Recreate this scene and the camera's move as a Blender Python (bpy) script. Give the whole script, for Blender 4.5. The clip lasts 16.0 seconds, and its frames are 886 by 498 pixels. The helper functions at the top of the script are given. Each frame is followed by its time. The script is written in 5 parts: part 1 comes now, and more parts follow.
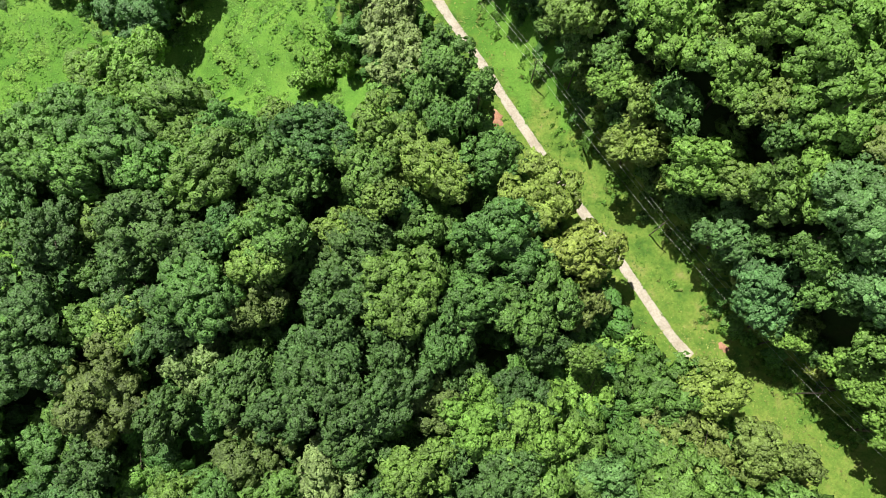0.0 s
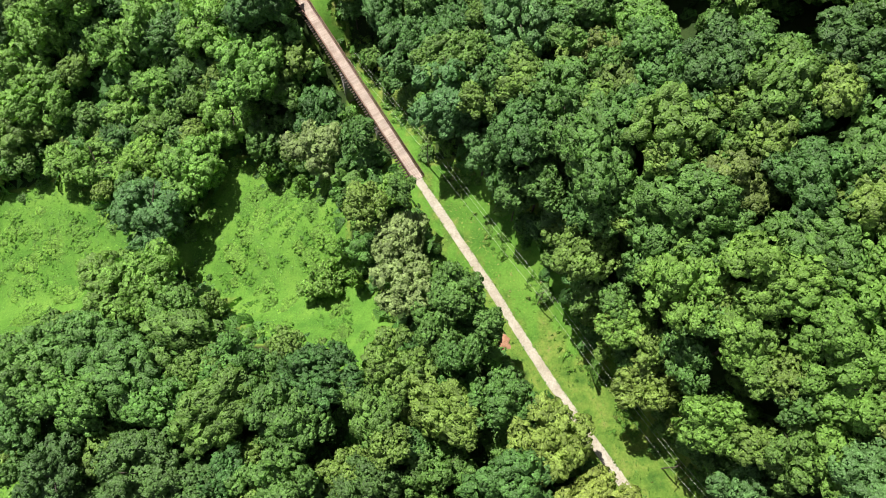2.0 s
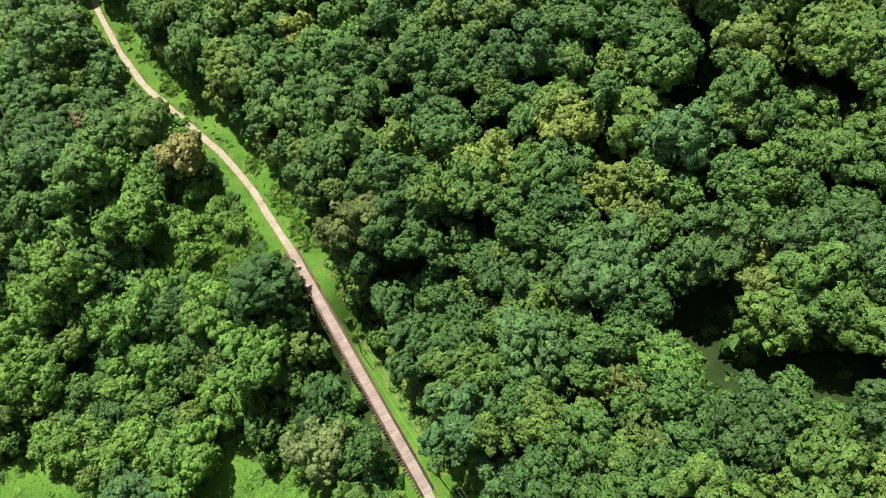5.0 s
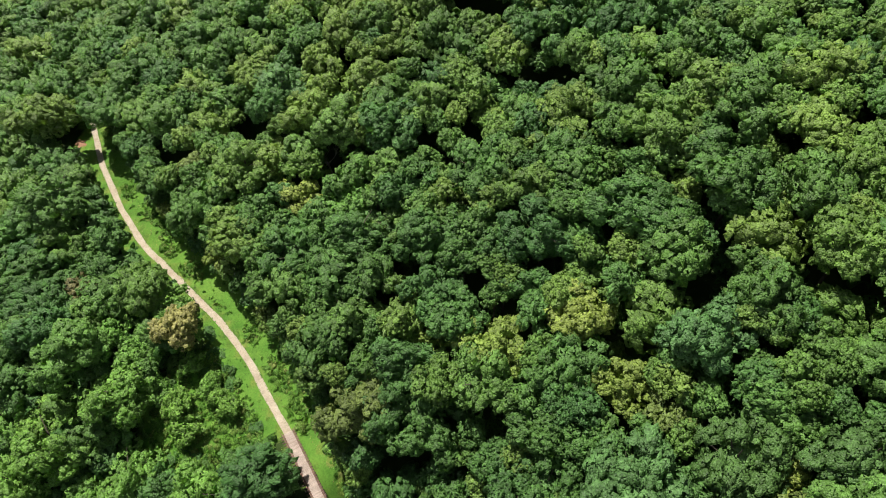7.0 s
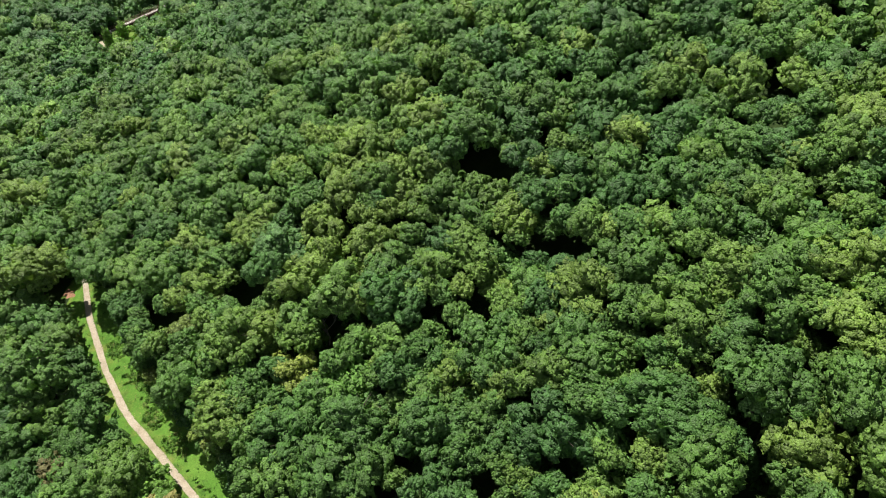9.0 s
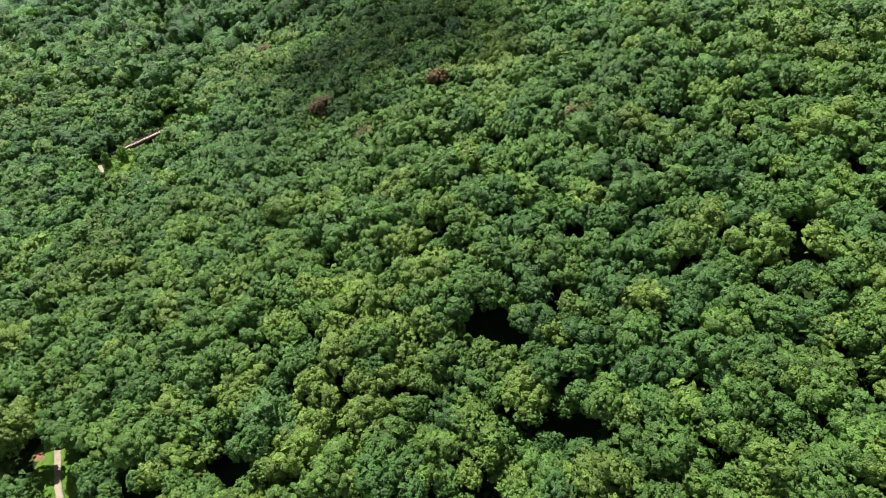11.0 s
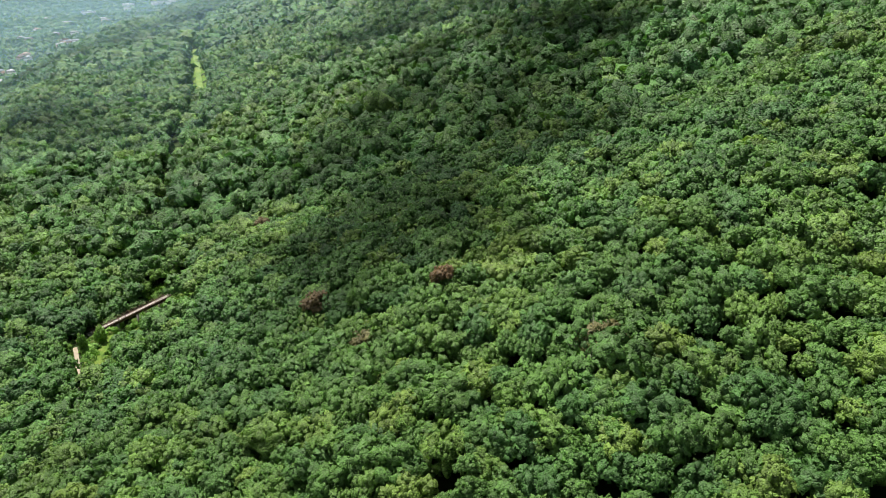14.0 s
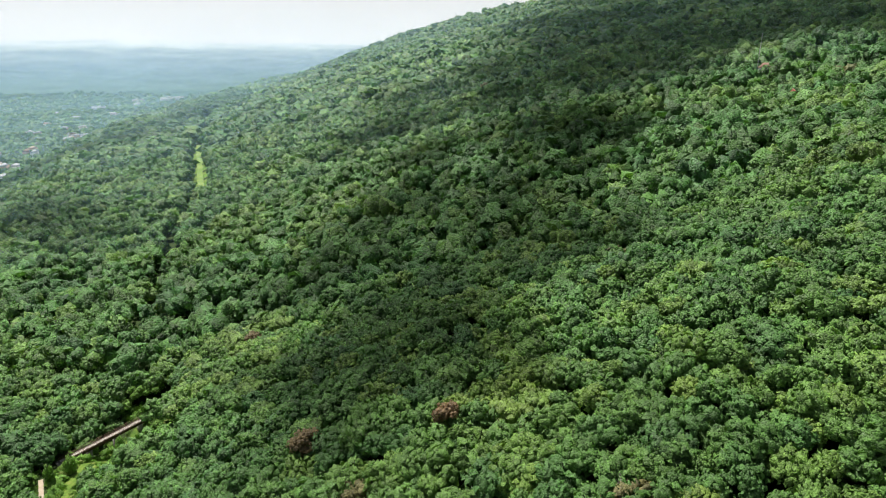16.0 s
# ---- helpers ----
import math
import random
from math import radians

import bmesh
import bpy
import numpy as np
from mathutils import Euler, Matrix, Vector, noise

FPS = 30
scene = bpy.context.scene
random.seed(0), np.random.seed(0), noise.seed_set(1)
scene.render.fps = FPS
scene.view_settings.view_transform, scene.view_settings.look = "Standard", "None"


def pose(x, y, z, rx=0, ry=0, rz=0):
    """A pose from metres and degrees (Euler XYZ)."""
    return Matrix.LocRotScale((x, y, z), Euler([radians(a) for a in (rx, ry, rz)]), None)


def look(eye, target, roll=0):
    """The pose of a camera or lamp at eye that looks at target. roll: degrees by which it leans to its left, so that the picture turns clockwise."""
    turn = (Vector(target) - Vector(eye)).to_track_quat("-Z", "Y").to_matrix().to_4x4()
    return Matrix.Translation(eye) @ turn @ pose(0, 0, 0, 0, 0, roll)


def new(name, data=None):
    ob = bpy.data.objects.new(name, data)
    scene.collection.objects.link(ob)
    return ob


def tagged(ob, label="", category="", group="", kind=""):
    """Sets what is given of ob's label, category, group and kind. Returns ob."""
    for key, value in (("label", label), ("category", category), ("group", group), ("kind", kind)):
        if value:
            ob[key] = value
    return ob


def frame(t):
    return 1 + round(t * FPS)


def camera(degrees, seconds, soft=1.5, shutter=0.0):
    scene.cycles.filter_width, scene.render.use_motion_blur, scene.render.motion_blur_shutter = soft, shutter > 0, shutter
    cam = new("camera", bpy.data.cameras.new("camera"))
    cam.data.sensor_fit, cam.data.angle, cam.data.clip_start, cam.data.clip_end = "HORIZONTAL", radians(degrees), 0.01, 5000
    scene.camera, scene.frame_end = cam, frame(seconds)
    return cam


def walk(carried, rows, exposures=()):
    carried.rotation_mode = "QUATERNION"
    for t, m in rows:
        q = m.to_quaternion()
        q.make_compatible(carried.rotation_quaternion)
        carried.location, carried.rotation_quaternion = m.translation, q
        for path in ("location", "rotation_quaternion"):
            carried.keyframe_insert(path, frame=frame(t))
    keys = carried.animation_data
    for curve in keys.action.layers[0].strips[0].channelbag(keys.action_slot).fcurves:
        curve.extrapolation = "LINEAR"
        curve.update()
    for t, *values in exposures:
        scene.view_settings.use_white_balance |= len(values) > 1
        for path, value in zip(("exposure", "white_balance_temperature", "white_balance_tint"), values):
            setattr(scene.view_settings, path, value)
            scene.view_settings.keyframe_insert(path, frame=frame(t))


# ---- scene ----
cam = camera(67.7, 16.0, soft=1.0)
METRES, EYE, TILT, LEAN, TURN = 200.0, 115.0, -77.5, 0.0, 0.0
ROWS = [
    (0.0, 0.0, 0.0, 0.0, 0.0, 0.0, -0.0),
    (0.5, -0.0021, -0.0025, 0.035, 0.01, 1.84, -0.02),
    (1.0, -0.004, -0.0048, 0.0703, 0.04, 3.71, -0.04),
    (1.5, -0.006, -0.0075, 0.1048, 0.05, 5.67, -0.07),
    (2.0, -0.0081, -0.0093, 0.1383, -0.0, 7.64, -0.09),
    (2.5, -0.0097, -0.0092, 0.171, -0.0, 9.6, -0.13),
    (3.0, -0.0116, -0.0077, 0.2045, -0.01, 11.5, -0.15),
    (3.5, -0.0135, -0.0065, 0.2375, 0.03, 13.4, -0.14),
    (4.0, -0.0151, -0.0082, 0.2698, 0.11, 15.27, -0.13),
    (6.5, -0.0252, -0.0244, 0.4198, 0.07, 24.59, -0.13),
    (7.0, -0.027, -0.0276, 0.4491, 0.05, 26.42, -0.16),
    (7.5, -0.0293, -0.031, 0.4789, -0.0, 28.24, -0.19),
    (8.0, -0.0309, -0.0337, 0.5093, -0.03, 30.13, -0.24),
    (8.5, -0.033, -0.0363, 0.5394, -0.07, 32.04, -0.29),
    (9.0, -0.0355, -0.0393, 0.57, -0.16, 33.93, -0.3),
    (11.5, -0.0447, -0.0536, 0.7195, -0.32, 43.26, -0.36),
    (12.0, -0.0468, -0.0565, 0.7503, -0.36, 45.07, -0.37),
    (12.5, -0.0488, -0.0591, 0.7813, -0.38, 46.92, -0.38),
    (13.0, -0.0511, -0.062, 0.8132, -0.44, 48.68, -0.37),
    (13.5, -0.0534, -0.0644, 0.8456, -0.47, 50.48, -0.4),
    (14.0, -0.0556, -0.0664, 0.8775, -0.5, 52.35, -0.42),
    (14.5, -0.0577, -0.0672, 0.9087, -0.53, 54.22, -0.44),
    (15.0, -0.0595, -0.0686, 0.9385, -0.52, 56.02, -0.41),
    (15.5, -0.0616, -0.0707, 0.9672, -0.55, 57.91, -0.4),
    (16.0, -0.0636, -0.0722, 0.9945, -0.59, 59.82, -0.42),
]
walk(cam, [(t, pose(0, 0, EYE, TILT, LEAN, TURN) @ pose(METRES * x, METRES * y, METRES * z, 90 + pitch, roll, yaw)) for t, x, y, z, yaw, pitch, roll in ROWS],
     exposures=[(0.0, 0.61), (4.0, 0.51), (7.0, 0.32), (12.0, 0.38), (16.0, 0.33)])

# ---- sky, sun ----
SUN_AZ, SUN_EL = -38.0, 62.0      # degrees: from +y towards +x, and above the horizon
world = bpy.data.worlds.new("sky")
scene.world = world
world.use_nodes = True
wn, wl = world.node_tree.nodes, world.node_tree.links
wn.clear()
w_out = wn.new("ShaderNodeOutputWorld")
w_bg = wn.new("ShaderNodeBackground")
w_sky = wn.new("ShaderNodeTexSky")
w_sky.sky_type, w_sky.sun_disc = 'NISHITA', False
w_sky.sun_elevation, w_sky.sun_rotation = radians(SUN_EL), radians(SUN_AZ)
w_sky.air_density, w_sky.dust_density, w_sky.altitude = 1.0, 2.0, 300
w_bg.inputs["Strength"].default_value = 0.033
# thin summer cloud, thicker towards the horizon all the way round
w_tc = wn.new("ShaderNodeTexCoord")
w_sep = wn.new("ShaderNodeSeparateXYZ")
w_ramp = wn.new("ShaderNodeMapRange")
w_ramp.inputs["From Min"].default_value, w_ramp.inputs["From Max"].default_value = 0.0, 0.32
w_ramp.inputs["To Min"].default_value, w_ramp.inputs["To Max"].default_value = 0.95, 0.1
w_noise = wn.new("ShaderNodeTexNoise")
w_noise.inputs["Scale"].default_value, w_noise.inputs["Detail"].default_value = 5.0, 6.0
w_map = wn.new("ShaderNodeMapping")
w_map.inputs["Scale"].default_value = (1, 1, 4)
w_tone = wn.new("ShaderNodeMix")
w_tone.data_type = 'RGBA'
w_tone.inputs["A"].default_value, w_tone.inputs["B"].default_value = (23.4, 23.6, 23.6, 1), (25.6, 25.4, 25.2, 1)
w_mix = wn.new("ShaderNodeMix")
w_mix.data_type = 'RGBA'
wl.new(w_tc.outputs["Generated"], w_sep.inputs[0])
wl.new(w_sep.outputs["Z"], w_ramp.inputs["Value"])
wl.new(w_tc.outputs["Generated"], w_map.inputs["Vector"])
wl.new(w_map.outputs[0], w_noise.inputs["Vector"])
wl.new(w_noise.outputs["Fac"], w_tone.inputs["Factor"])
wl.new(w_ramp.outputs[0], w_mix.inputs["Factor"])
wl.new(w_sky.outputs[0], w_mix.inputs["A"])
wl.new(w_tone.outputs["Result"], w_mix.inputs["B"])
wl.new(w_mix.outputs["Result"], w_bg.inputs["Color"])
wl.new(w_bg.outputs[0], w_out.inputs[0])

sun_data = bpy.data.lights.new("sun", 'SUN')
sun_data.energy, sun_data.angle, sun_data.color = 5.0, radians(0.53), (1.0, 0.96, 0.88)
sun = new("sun", sun_data)
sun_way = Vector((math.sin(radians(SUN_AZ)) * math.cos(radians(SUN_EL)), math.cos(radians(SUN_AZ)) * math.cos(radians(SUN_EL)), math.sin(radians(SUN_EL))))
sun.matrix_world = look(sun_way * 900, (0, 0, 0))

# ---- materials ----
def shader(name):
    m = bpy.data.materials.new(name)
    m.use_nodes = True
    nt = m.node_tree
    nt.nodes.clear()
    out = nt.nodes.new("ShaderNodeOutputMaterial")
    return m, nt, out


def ramp(nt, fac, stops):
    r = nt.nodes.new("ShaderNodeValToRGB")
    el = r.color_ramp.elements
    while len(el) < len(stops):
        el.new(0.5)
    for e, (p, c) in zip(el, stops):
        e.position, e.color = p, (*c, 1)
    nt.links.new(fac, r.inputs[0])
    return r.outputs[0]


def noise_fac(nt, scale, detail=4.0, rough=0.55, vec=None):
    n = nt.nodes.new("ShaderNodeTexNoise")
    n.inputs["Scale"].default_value, n.inputs["Detail"].default_value, n.inputs["Roughness"].default_value = scale, detail, rough
    if vec is None:
        vec = nt.nodes.new("ShaderNodeNewGeometry").outputs["Position"]
    nt.links.new(vec, n.inputs["Vector"])
    return n.outputs["Fac"]


def mix_rgb(nt, fac, a, b, mode='MIX'):
    m = nt.nodes.new("ShaderNodeMix")
    m.data_type, m.blend_type = 'RGBA', mode
    for key, v in (("Factor", fac), ("A", a), ("B", b)):
        if isinstance(v, (int, float)):
            m.inputs[key].default_value = v
        elif isinstance(v, tuple):
            m.inputs[key].default_value = (*v, 1)
        else:
            nt.links.new(v, m.inputs[key])
    return m.outputs["Result"]


def map_range(nt, v, a, b, c, d):
    m = nt.nodes.new("ShaderNodeMapRange")
    for key, val in (("From Min", a), ("From Max", b), ("To Min", c), ("To Max", d)):
        m.inputs[key].default_value = val
    nt.links.new(v, m.inputs["Value"])
    return m.outputs[0]


def leaf(name, stops, per="tint", spread=0.3, through_light=0.2, patch=0.03, cell=2.4, relief=0.22, cover=0.7, gloss=0.45, tufts=0.32):
    """Foliage: a colour for each tree, a shade for each clump, and tufts of leaves standing out of the clumps."""
    m, nt, out = shader(name)
    if per == "tint":
        a = nt.nodes.new("ShaderNodeAttribute")
        a.attribute_name = "tint"
        base = a.outputs["Fac"]
    else:
        base = nt.nodes.new("ShaderNodeObjectInfo").outputs["Random"]
    col = ramp(nt, base, stops)
    geo = nt.nodes.new("ShaderNodeNewGeometry")
    # tufts: cells, their outlines broken by noise
    wob = nt.nodes.new("ShaderNodeTexNoise")
    wob.inputs["Scale"].default_value, wob.inputs["Detail"].default_value = cell * 1.9, 3.0
    nt.links.new(geo.outputs["Position"], wob.inputs["Vector"])
    shift = nt.nodes.new("ShaderNodeVectorMath")
    shift.operation = 'MULTIPLY_ADD'
    nt.links.new(wob.outputs["Color"], shift.inputs[0])
    shift.inputs[1].default_value = (0.6 / cell,) * 3
    nt.links.new(geo.outputs["Position"], shift.inputs[2])
    vor = nt.nodes.new("ShaderNodeTexVoronoi")
    vor.inputs["Scale"].default_value = cell
    nt.links.new(shift.outputs[0], vor.inputs["Vector"])
    tuft = nt.nodes.new("ShaderNodeSeparateColor")
    nt.links.new(vor.outputs["Color"], tuft.inputs[0])
    factors = [map_range(nt, geo.outputs["Random Per Island"], 0, 1, 1 - spread, 1 + spread), map_range(nt, tuft.outputs[0], 0, 1, 1 - tufts, 1 + tufts),
               map_range(nt, noise_fac(nt, patch, 3), 0.3, 0.7, 0.82, 1.18)]
    f = factors[0]
    for g in factors[1:]:
        mul = nt.nodes.new("ShaderNodeMath")
        mul.operation = 'MULTIPLY'
        nt.links.new(f, mul.inputs[0])
        nt.links.new(g, mul.inputs[1])
        f = mul.outputs[0]
    grey = nt.nodes.new("ShaderNodeCombineColor")
    for k in range(3):
        nt.links.new(f, grey.inputs[k])
    col = mix_rgb(nt, 1.0, col, grey.outputs[0], 'MULTIPLY')
    bump = nt.nodes.new("ShaderNodeBump")
    bump.invert = True
    bump.inputs["Strength"].default_value, bump.inputs["Distance"].default_value = 1.0, relief
    nt.links.new(vor.outputs["Distance"], bump.inputs["Height"])
    bs = nt.nodes.new("ShaderNodeBsdfPrincipled")
    bs.inputs["Roughness"].default_value = 0.5
    bs.inputs["Specular IOR Level"].default_value = gloss
    nt.links.new(col, bs.inputs["Base Color"])
    nt.links.new(bump.outputs[0], bs.inputs["Normal"])
    tr = nt.nodes.new("ShaderNodeBsdfTranslucent")
    nt.links.new(mix_rgb(nt, 1.0, col, (1.25, 1.35, 0.6), 'MULTIPLY'), tr.inputs["Color"])
    nt.links.new(bump.outputs[0], tr.inputs["Normal"])
    ms = nt.nodes.new("ShaderNodeMixShader")
    ms.inputs[0].default_value = through_light
    nt.links.new(bs.outputs[0], ms.inputs[1])
    nt.links.new(tr.outputs[0], ms.inputs[2])
    # air between the tufts
    gap = nt.nodes.new("ShaderNodeMath")
    gap.operation = 'GREATER_THAN'
    nt.links.new(vor.outputs["Distance"], gap.inputs[0])
    nt.links.new(map_range(nt, noise_fac(nt, cell * 0.28, 2), 0.3, 0.7, cover - 0.16, cover + 0.16), gap.inputs[1])
    air = nt.nodes.new("ShaderNodeBsdfTransparent")
    ma = nt.nodes.new("ShaderNodeMixShader")
    nt.links.new(gap.outputs[0], ma.inputs[0])
    nt.links.new(ms.outputs[0], ma.inputs[1])
    nt.links.new(air.outputs[0], ma.inputs[2])
    nt.links.new((ma if cover < 1 else ms).outputs[0], out.inputs[0])
    return m


def rough_mat(name, stops, scale, fine=None, roughness=0.85, bump=0.3, metal=0.0, per_object=0.0):
    """A matt surface: colours run over noise at one scale, grain and relief at a finer one."""
    m, nt, out = shader(name)
    col = ramp(nt, noise_fac(nt, scale, 5), stops)
    fine = fine or scale * 12
    g = noise_fac(nt, fine, 4, 0.65)
    col = mix_rgb(nt, 1.0, col, ramp(nt, g, [(0.25, (0.68, 0.68, 0.68)), (0.75, (1.28, 1.28, 1.28))]), 'MULTIPLY')
    if per_object:
        r = map_range(nt, nt.nodes.new("ShaderNodeObjectInfo").outputs["Random"], 0, 1, 1 - per_object, 1 + per_object)
        gr = nt.nodes.new("ShaderNodeCombineColor")
        for k in range(3):
            nt.links.new(r, gr.inputs[k])
        col = mix_rgb(nt, 1.0, col, gr.outputs[0], 'MULTIPLY')
    bs = nt.nodes.new("ShaderNodeBsdfPrincipled")
    bs.inputs["Roughness"].default_value, bs.inputs["Metallic"].default_value = roughness, metal
    bs.inputs["Specular IOR Level"].default_value = 0.3
    nt.links.new(col, bs.inputs["Base Color"])
    if bump:
        b = nt.nodes.new("ShaderNodeBump")
        b.inputs["Strength"].default_value, b.inputs["Distance"].default_value = bump, 0.05
        nt.links.new(g, b.inputs["Height"])
        nt.links.new(b.outputs[0], bs.inputs["Normal"])
    nt.links.new(bs.outputs[0], out.inputs[0])
    return m


GREENS = [(0.0, (0.064, 0.158, 0.037)), (0.25, (0.084, 0.190, 0.039)), (0.55, (0.102, 0.212, 0.040)), (0.8, (0.131, 0.238, 0.042)),
          (0.95, (0.171, 0.270, 0.049)), (1.0, (0.180, 0.170, 0.066))]
M_LEAF = leaf("oak_foliage", [(p * 1.05, c) for p, c in GREENS[:-1]], "object")
# dark oak green that also stands in for shade among the crowns
M_SHADEOAK = leaf("shade_dark_oak_foliage", [(0, (0.064, 0.140, 0.034)), (1, (0.083, 0.166, 0.037))], "object")
M_WOOD = leaf("woodland_foliage", GREENS, "tint")
# the same greens cooled slightly, imitating bluish cloud shade on the slope
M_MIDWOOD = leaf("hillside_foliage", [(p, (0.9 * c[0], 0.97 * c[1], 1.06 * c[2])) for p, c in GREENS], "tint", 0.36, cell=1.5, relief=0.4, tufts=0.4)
# the same greens cooled further, painting the blue of haze and shade into them
COOLED_GREENS = [(p, (0.82 * c[0], 0.94 * c[1], 1.12 * c[2])) for p, c in GREENS]
M_UPWOOD = leaf("upper_foliage", COOLED_GREENS, "tint", 0.4, cell=0.95, relief=0.7, tufts=0.4, cover=0.68)
M_FARWOOD = leaf("haze_cooled_foliage", COOLED_GREENS, "tint", 0.4, cell=0.62, relief=1.0, tufts=0.3, cover=1)
M_LOWVINE = leaf("vine_tangle", [(0, (0.068, 0.172, 0.036)), (0.5, (0.092, 0.220, 0.040)), (1, (0.128, 0.256, 0.046))], "tint")
M_PALE = leaf("silvery_foliage", [(0, (0.194, 0.297, 0.090)), (1, (0.234, 0.315, 0.104))], "object")
M_LIME = leaf("lime_green_foliage", [(0, (0.184, 0.275, 0.050)), (1, (0.240, 0.308, 0.059))], "object")
M_GOLD = leaf("turning_foliage", [(0, (0.357, 0.340, 0.111)), (1, (0.340, 0.332, 0.102))], "object")
M_RUST = leaf("dying_rust_foliage", [(0, (0.215, 0.128, 0.062)), (1, (0.165, 0.130, 0.060))], "object")
M_TEAL = leaf("bluish_foliage", [(0, (0.088, 0.207, 0.062)), (1, (0.110, 0.229, 0.062))], "object")
M_VINE = leaf("kudzu_foliage", [(0, (0.142, 0.305, 0.050)), (1, (0.190, 0.355, 0.056))], "object", cover=0.66)
M_MOUND = leaf("mounded_kudzu", [(0, (0.105, 0.235, 0.030)), (1, (0.140, 0.275, 0.038))], "object", 0.15, relief=0.14, tufts=0.35, cover=0.8, gloss=0.15)
M_COVER = leaf("kudzu_carpet", [(0, (0.075, 0.180, 0.026)), (0.5, (0.105, 0.235, 0.032)), (1, (0.140, 0.275, 0.040))], "tint", 0.22, tufts=0.25, relief=0.05, cover=1, gloss=0.15)
M_GRASS = leaf("verge_grass", [(0, (0.080, 0.185, 0.028)), (0.6, (0.125, 0.235, 0.036)), (1, (0.22, 0.24, 0.070))], "tint", 0.3, relief=0.05, cover=1, gloss=0.15)
M_SCRUB = leaf("verge_scrub", [(0, (0.095, 0.225, 0.035)), (0.7, (0.150, 0.290, 0.045)), (1, (0.215, 0.270, 0.070))], "tint", cell=4.6, relief=0.12, cover=0.6, gloss=0.2, tufts=0.45)
M_DIM = leaf("dull_olive_foliage", [(0, (0.098, 0.162, 0.038)), (1, (0.123, 0.174, 0.044))], "object")
M_OLIVE = leaf("olive_foliage", [(0, (0.129, 0.207, 0.043)), (1, (0.172, 0.222, 0.053))], "object")
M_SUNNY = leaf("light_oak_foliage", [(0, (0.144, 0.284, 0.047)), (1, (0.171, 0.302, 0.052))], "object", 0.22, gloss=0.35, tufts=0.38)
M_BRIGHT = leaf("fresh_green_foliage", [(0, (0.101, 0.242, 0.043)), (1, (0.137, 0.274, 0.049))], "object")
M_BARK = rough_mat("bark", [(0.3, (0.06, 0.045, 0.035)), (0.7, (0.13, 0.105, 0.085))], 0.8, 9.0)
M_DEAD = rough_mat("bleached_deadwood", [(0.3, (0.26, 0.23, 0.20)), (0.7, (0.42, 0.39, 0.35))], 0.9, 9.0)
M_TRAIL = rough_mat("trail_gravel", [(0.28, (0.33, 0.285, 0.22)), (0.45, (0.40, 0.355, 0.285)), (0.6, (0.44, 0.395, 0.325)), (0.75, (0.49, 0.445, 0.375))], 0.35, 3.0)
M_TANTRAIL = rough_mat("tan_trail_gravel", [(0.28, (0.35, 0.285, 0.205)), (0.45, (0.43, 0.355, 0.265)), (0.6, (0.47, 0.395, 0.305)), (0.75, (0.52, 0.45, 0.36))], 0.35, 3.0)
M_DECK = rough_mat("weathered_deck", [(0.3, (0.39, 0.30, 0.25)), (0.7, (0.53, 0.435, 0.375))], 0.5, 6.0, per_object=0.14)
M_GREYDECK = rough_mat("sun_bleached_deck", [(0.3, (0.54, 0.49, 0.44)), (0.7, (0.70, 0.65, 0.59))], 0.5, 6.0, per_object=0.12)
M_TIMBER = rough_mat("creosoted_timber", [(0.3, (0.045, 0.033, 0.027)), (0.7, (0.12, 0.088, 0.07))], 0.7, 8.0, per_object=0.2)
M_RAILWOOD = rough_mat("rail_timber", [(0.3, (0.13, 0.075, 0.055)), (0.7, (0.23, 0.145, 0.11))], 0.7, 8.0, per_object=0.15)
M_STEEL = rough_mat("rusted_steel", [(0.3, (0.07, 0.04, 0.03)), (0.7, (0.15, 0.085, 0.06))], 1.2, 10.0, 0.7)
M_CONCRETE = rough_mat("old_concrete", [(0.3, (0.22, 0.21, 0.19)), (0.7, (0.34, 0.32, 0.29))], 0.6, 6.0)
M_DIRT = rough_mat("bare_clay", [(0.3, (0.28, 0.13, 0.075)), (0.7, (0.44, 0.25, 0.16))], 0.5, 4.0)
M_WIRE = rough_mat("aluminium_wire", [(0.3, (0.62, 0.64, 0.55)), (0.7, (0.75, 0.77, 0.66))], 2.0, 20.0, 0.5, 0)
M_POLE = rough_mat("grey_pole_wood", [(0.3, (0.10, 0.08, 0.065)), (0.7, (0.18, 0.15, 0.125))], 1.0, 12.0)
M_WHITE = rough_mat("white_stucco", [(0.3, (0.66, 0.65, 0.62)), (0.7, (0.80, 0.79, 0.77))], 0.2, 2.0)
M_TAN = rough_mat("tan_brick", [(0.3, (0.42, 0.30, 0.22)), (0.7, (0.52, 0.38, 0.29))], 0.2, 2.0)
M_ROOF = rough_mat("brown_shingle", [(0.3, (0.22, 0.13, 0.10)), (0.7, (0.34, 0.21, 0.16))], 0.3, 2.0)
M_ROOFG = rough_mat("grey_metal_roof", [(0.3, (0.40, 0.40, 0.41)), (0.7, (0.55, 0.55, 0.56))], 0.3, 2.0, 0.5)
M_REDROOF = rough_mat("red_roof", [(0.3, (0.30, 0.10, 0.07)), (0.7, (0.40, 0.16, 0.11))], 0.3, 2.0)
M_GLASS = rough_mat("dark_window", [(0.3, (0.03, 0.035, 0.04)), (0.7, (0.05, 0.055, 0.06))], 0.5, 3.0, 0.1, 0)


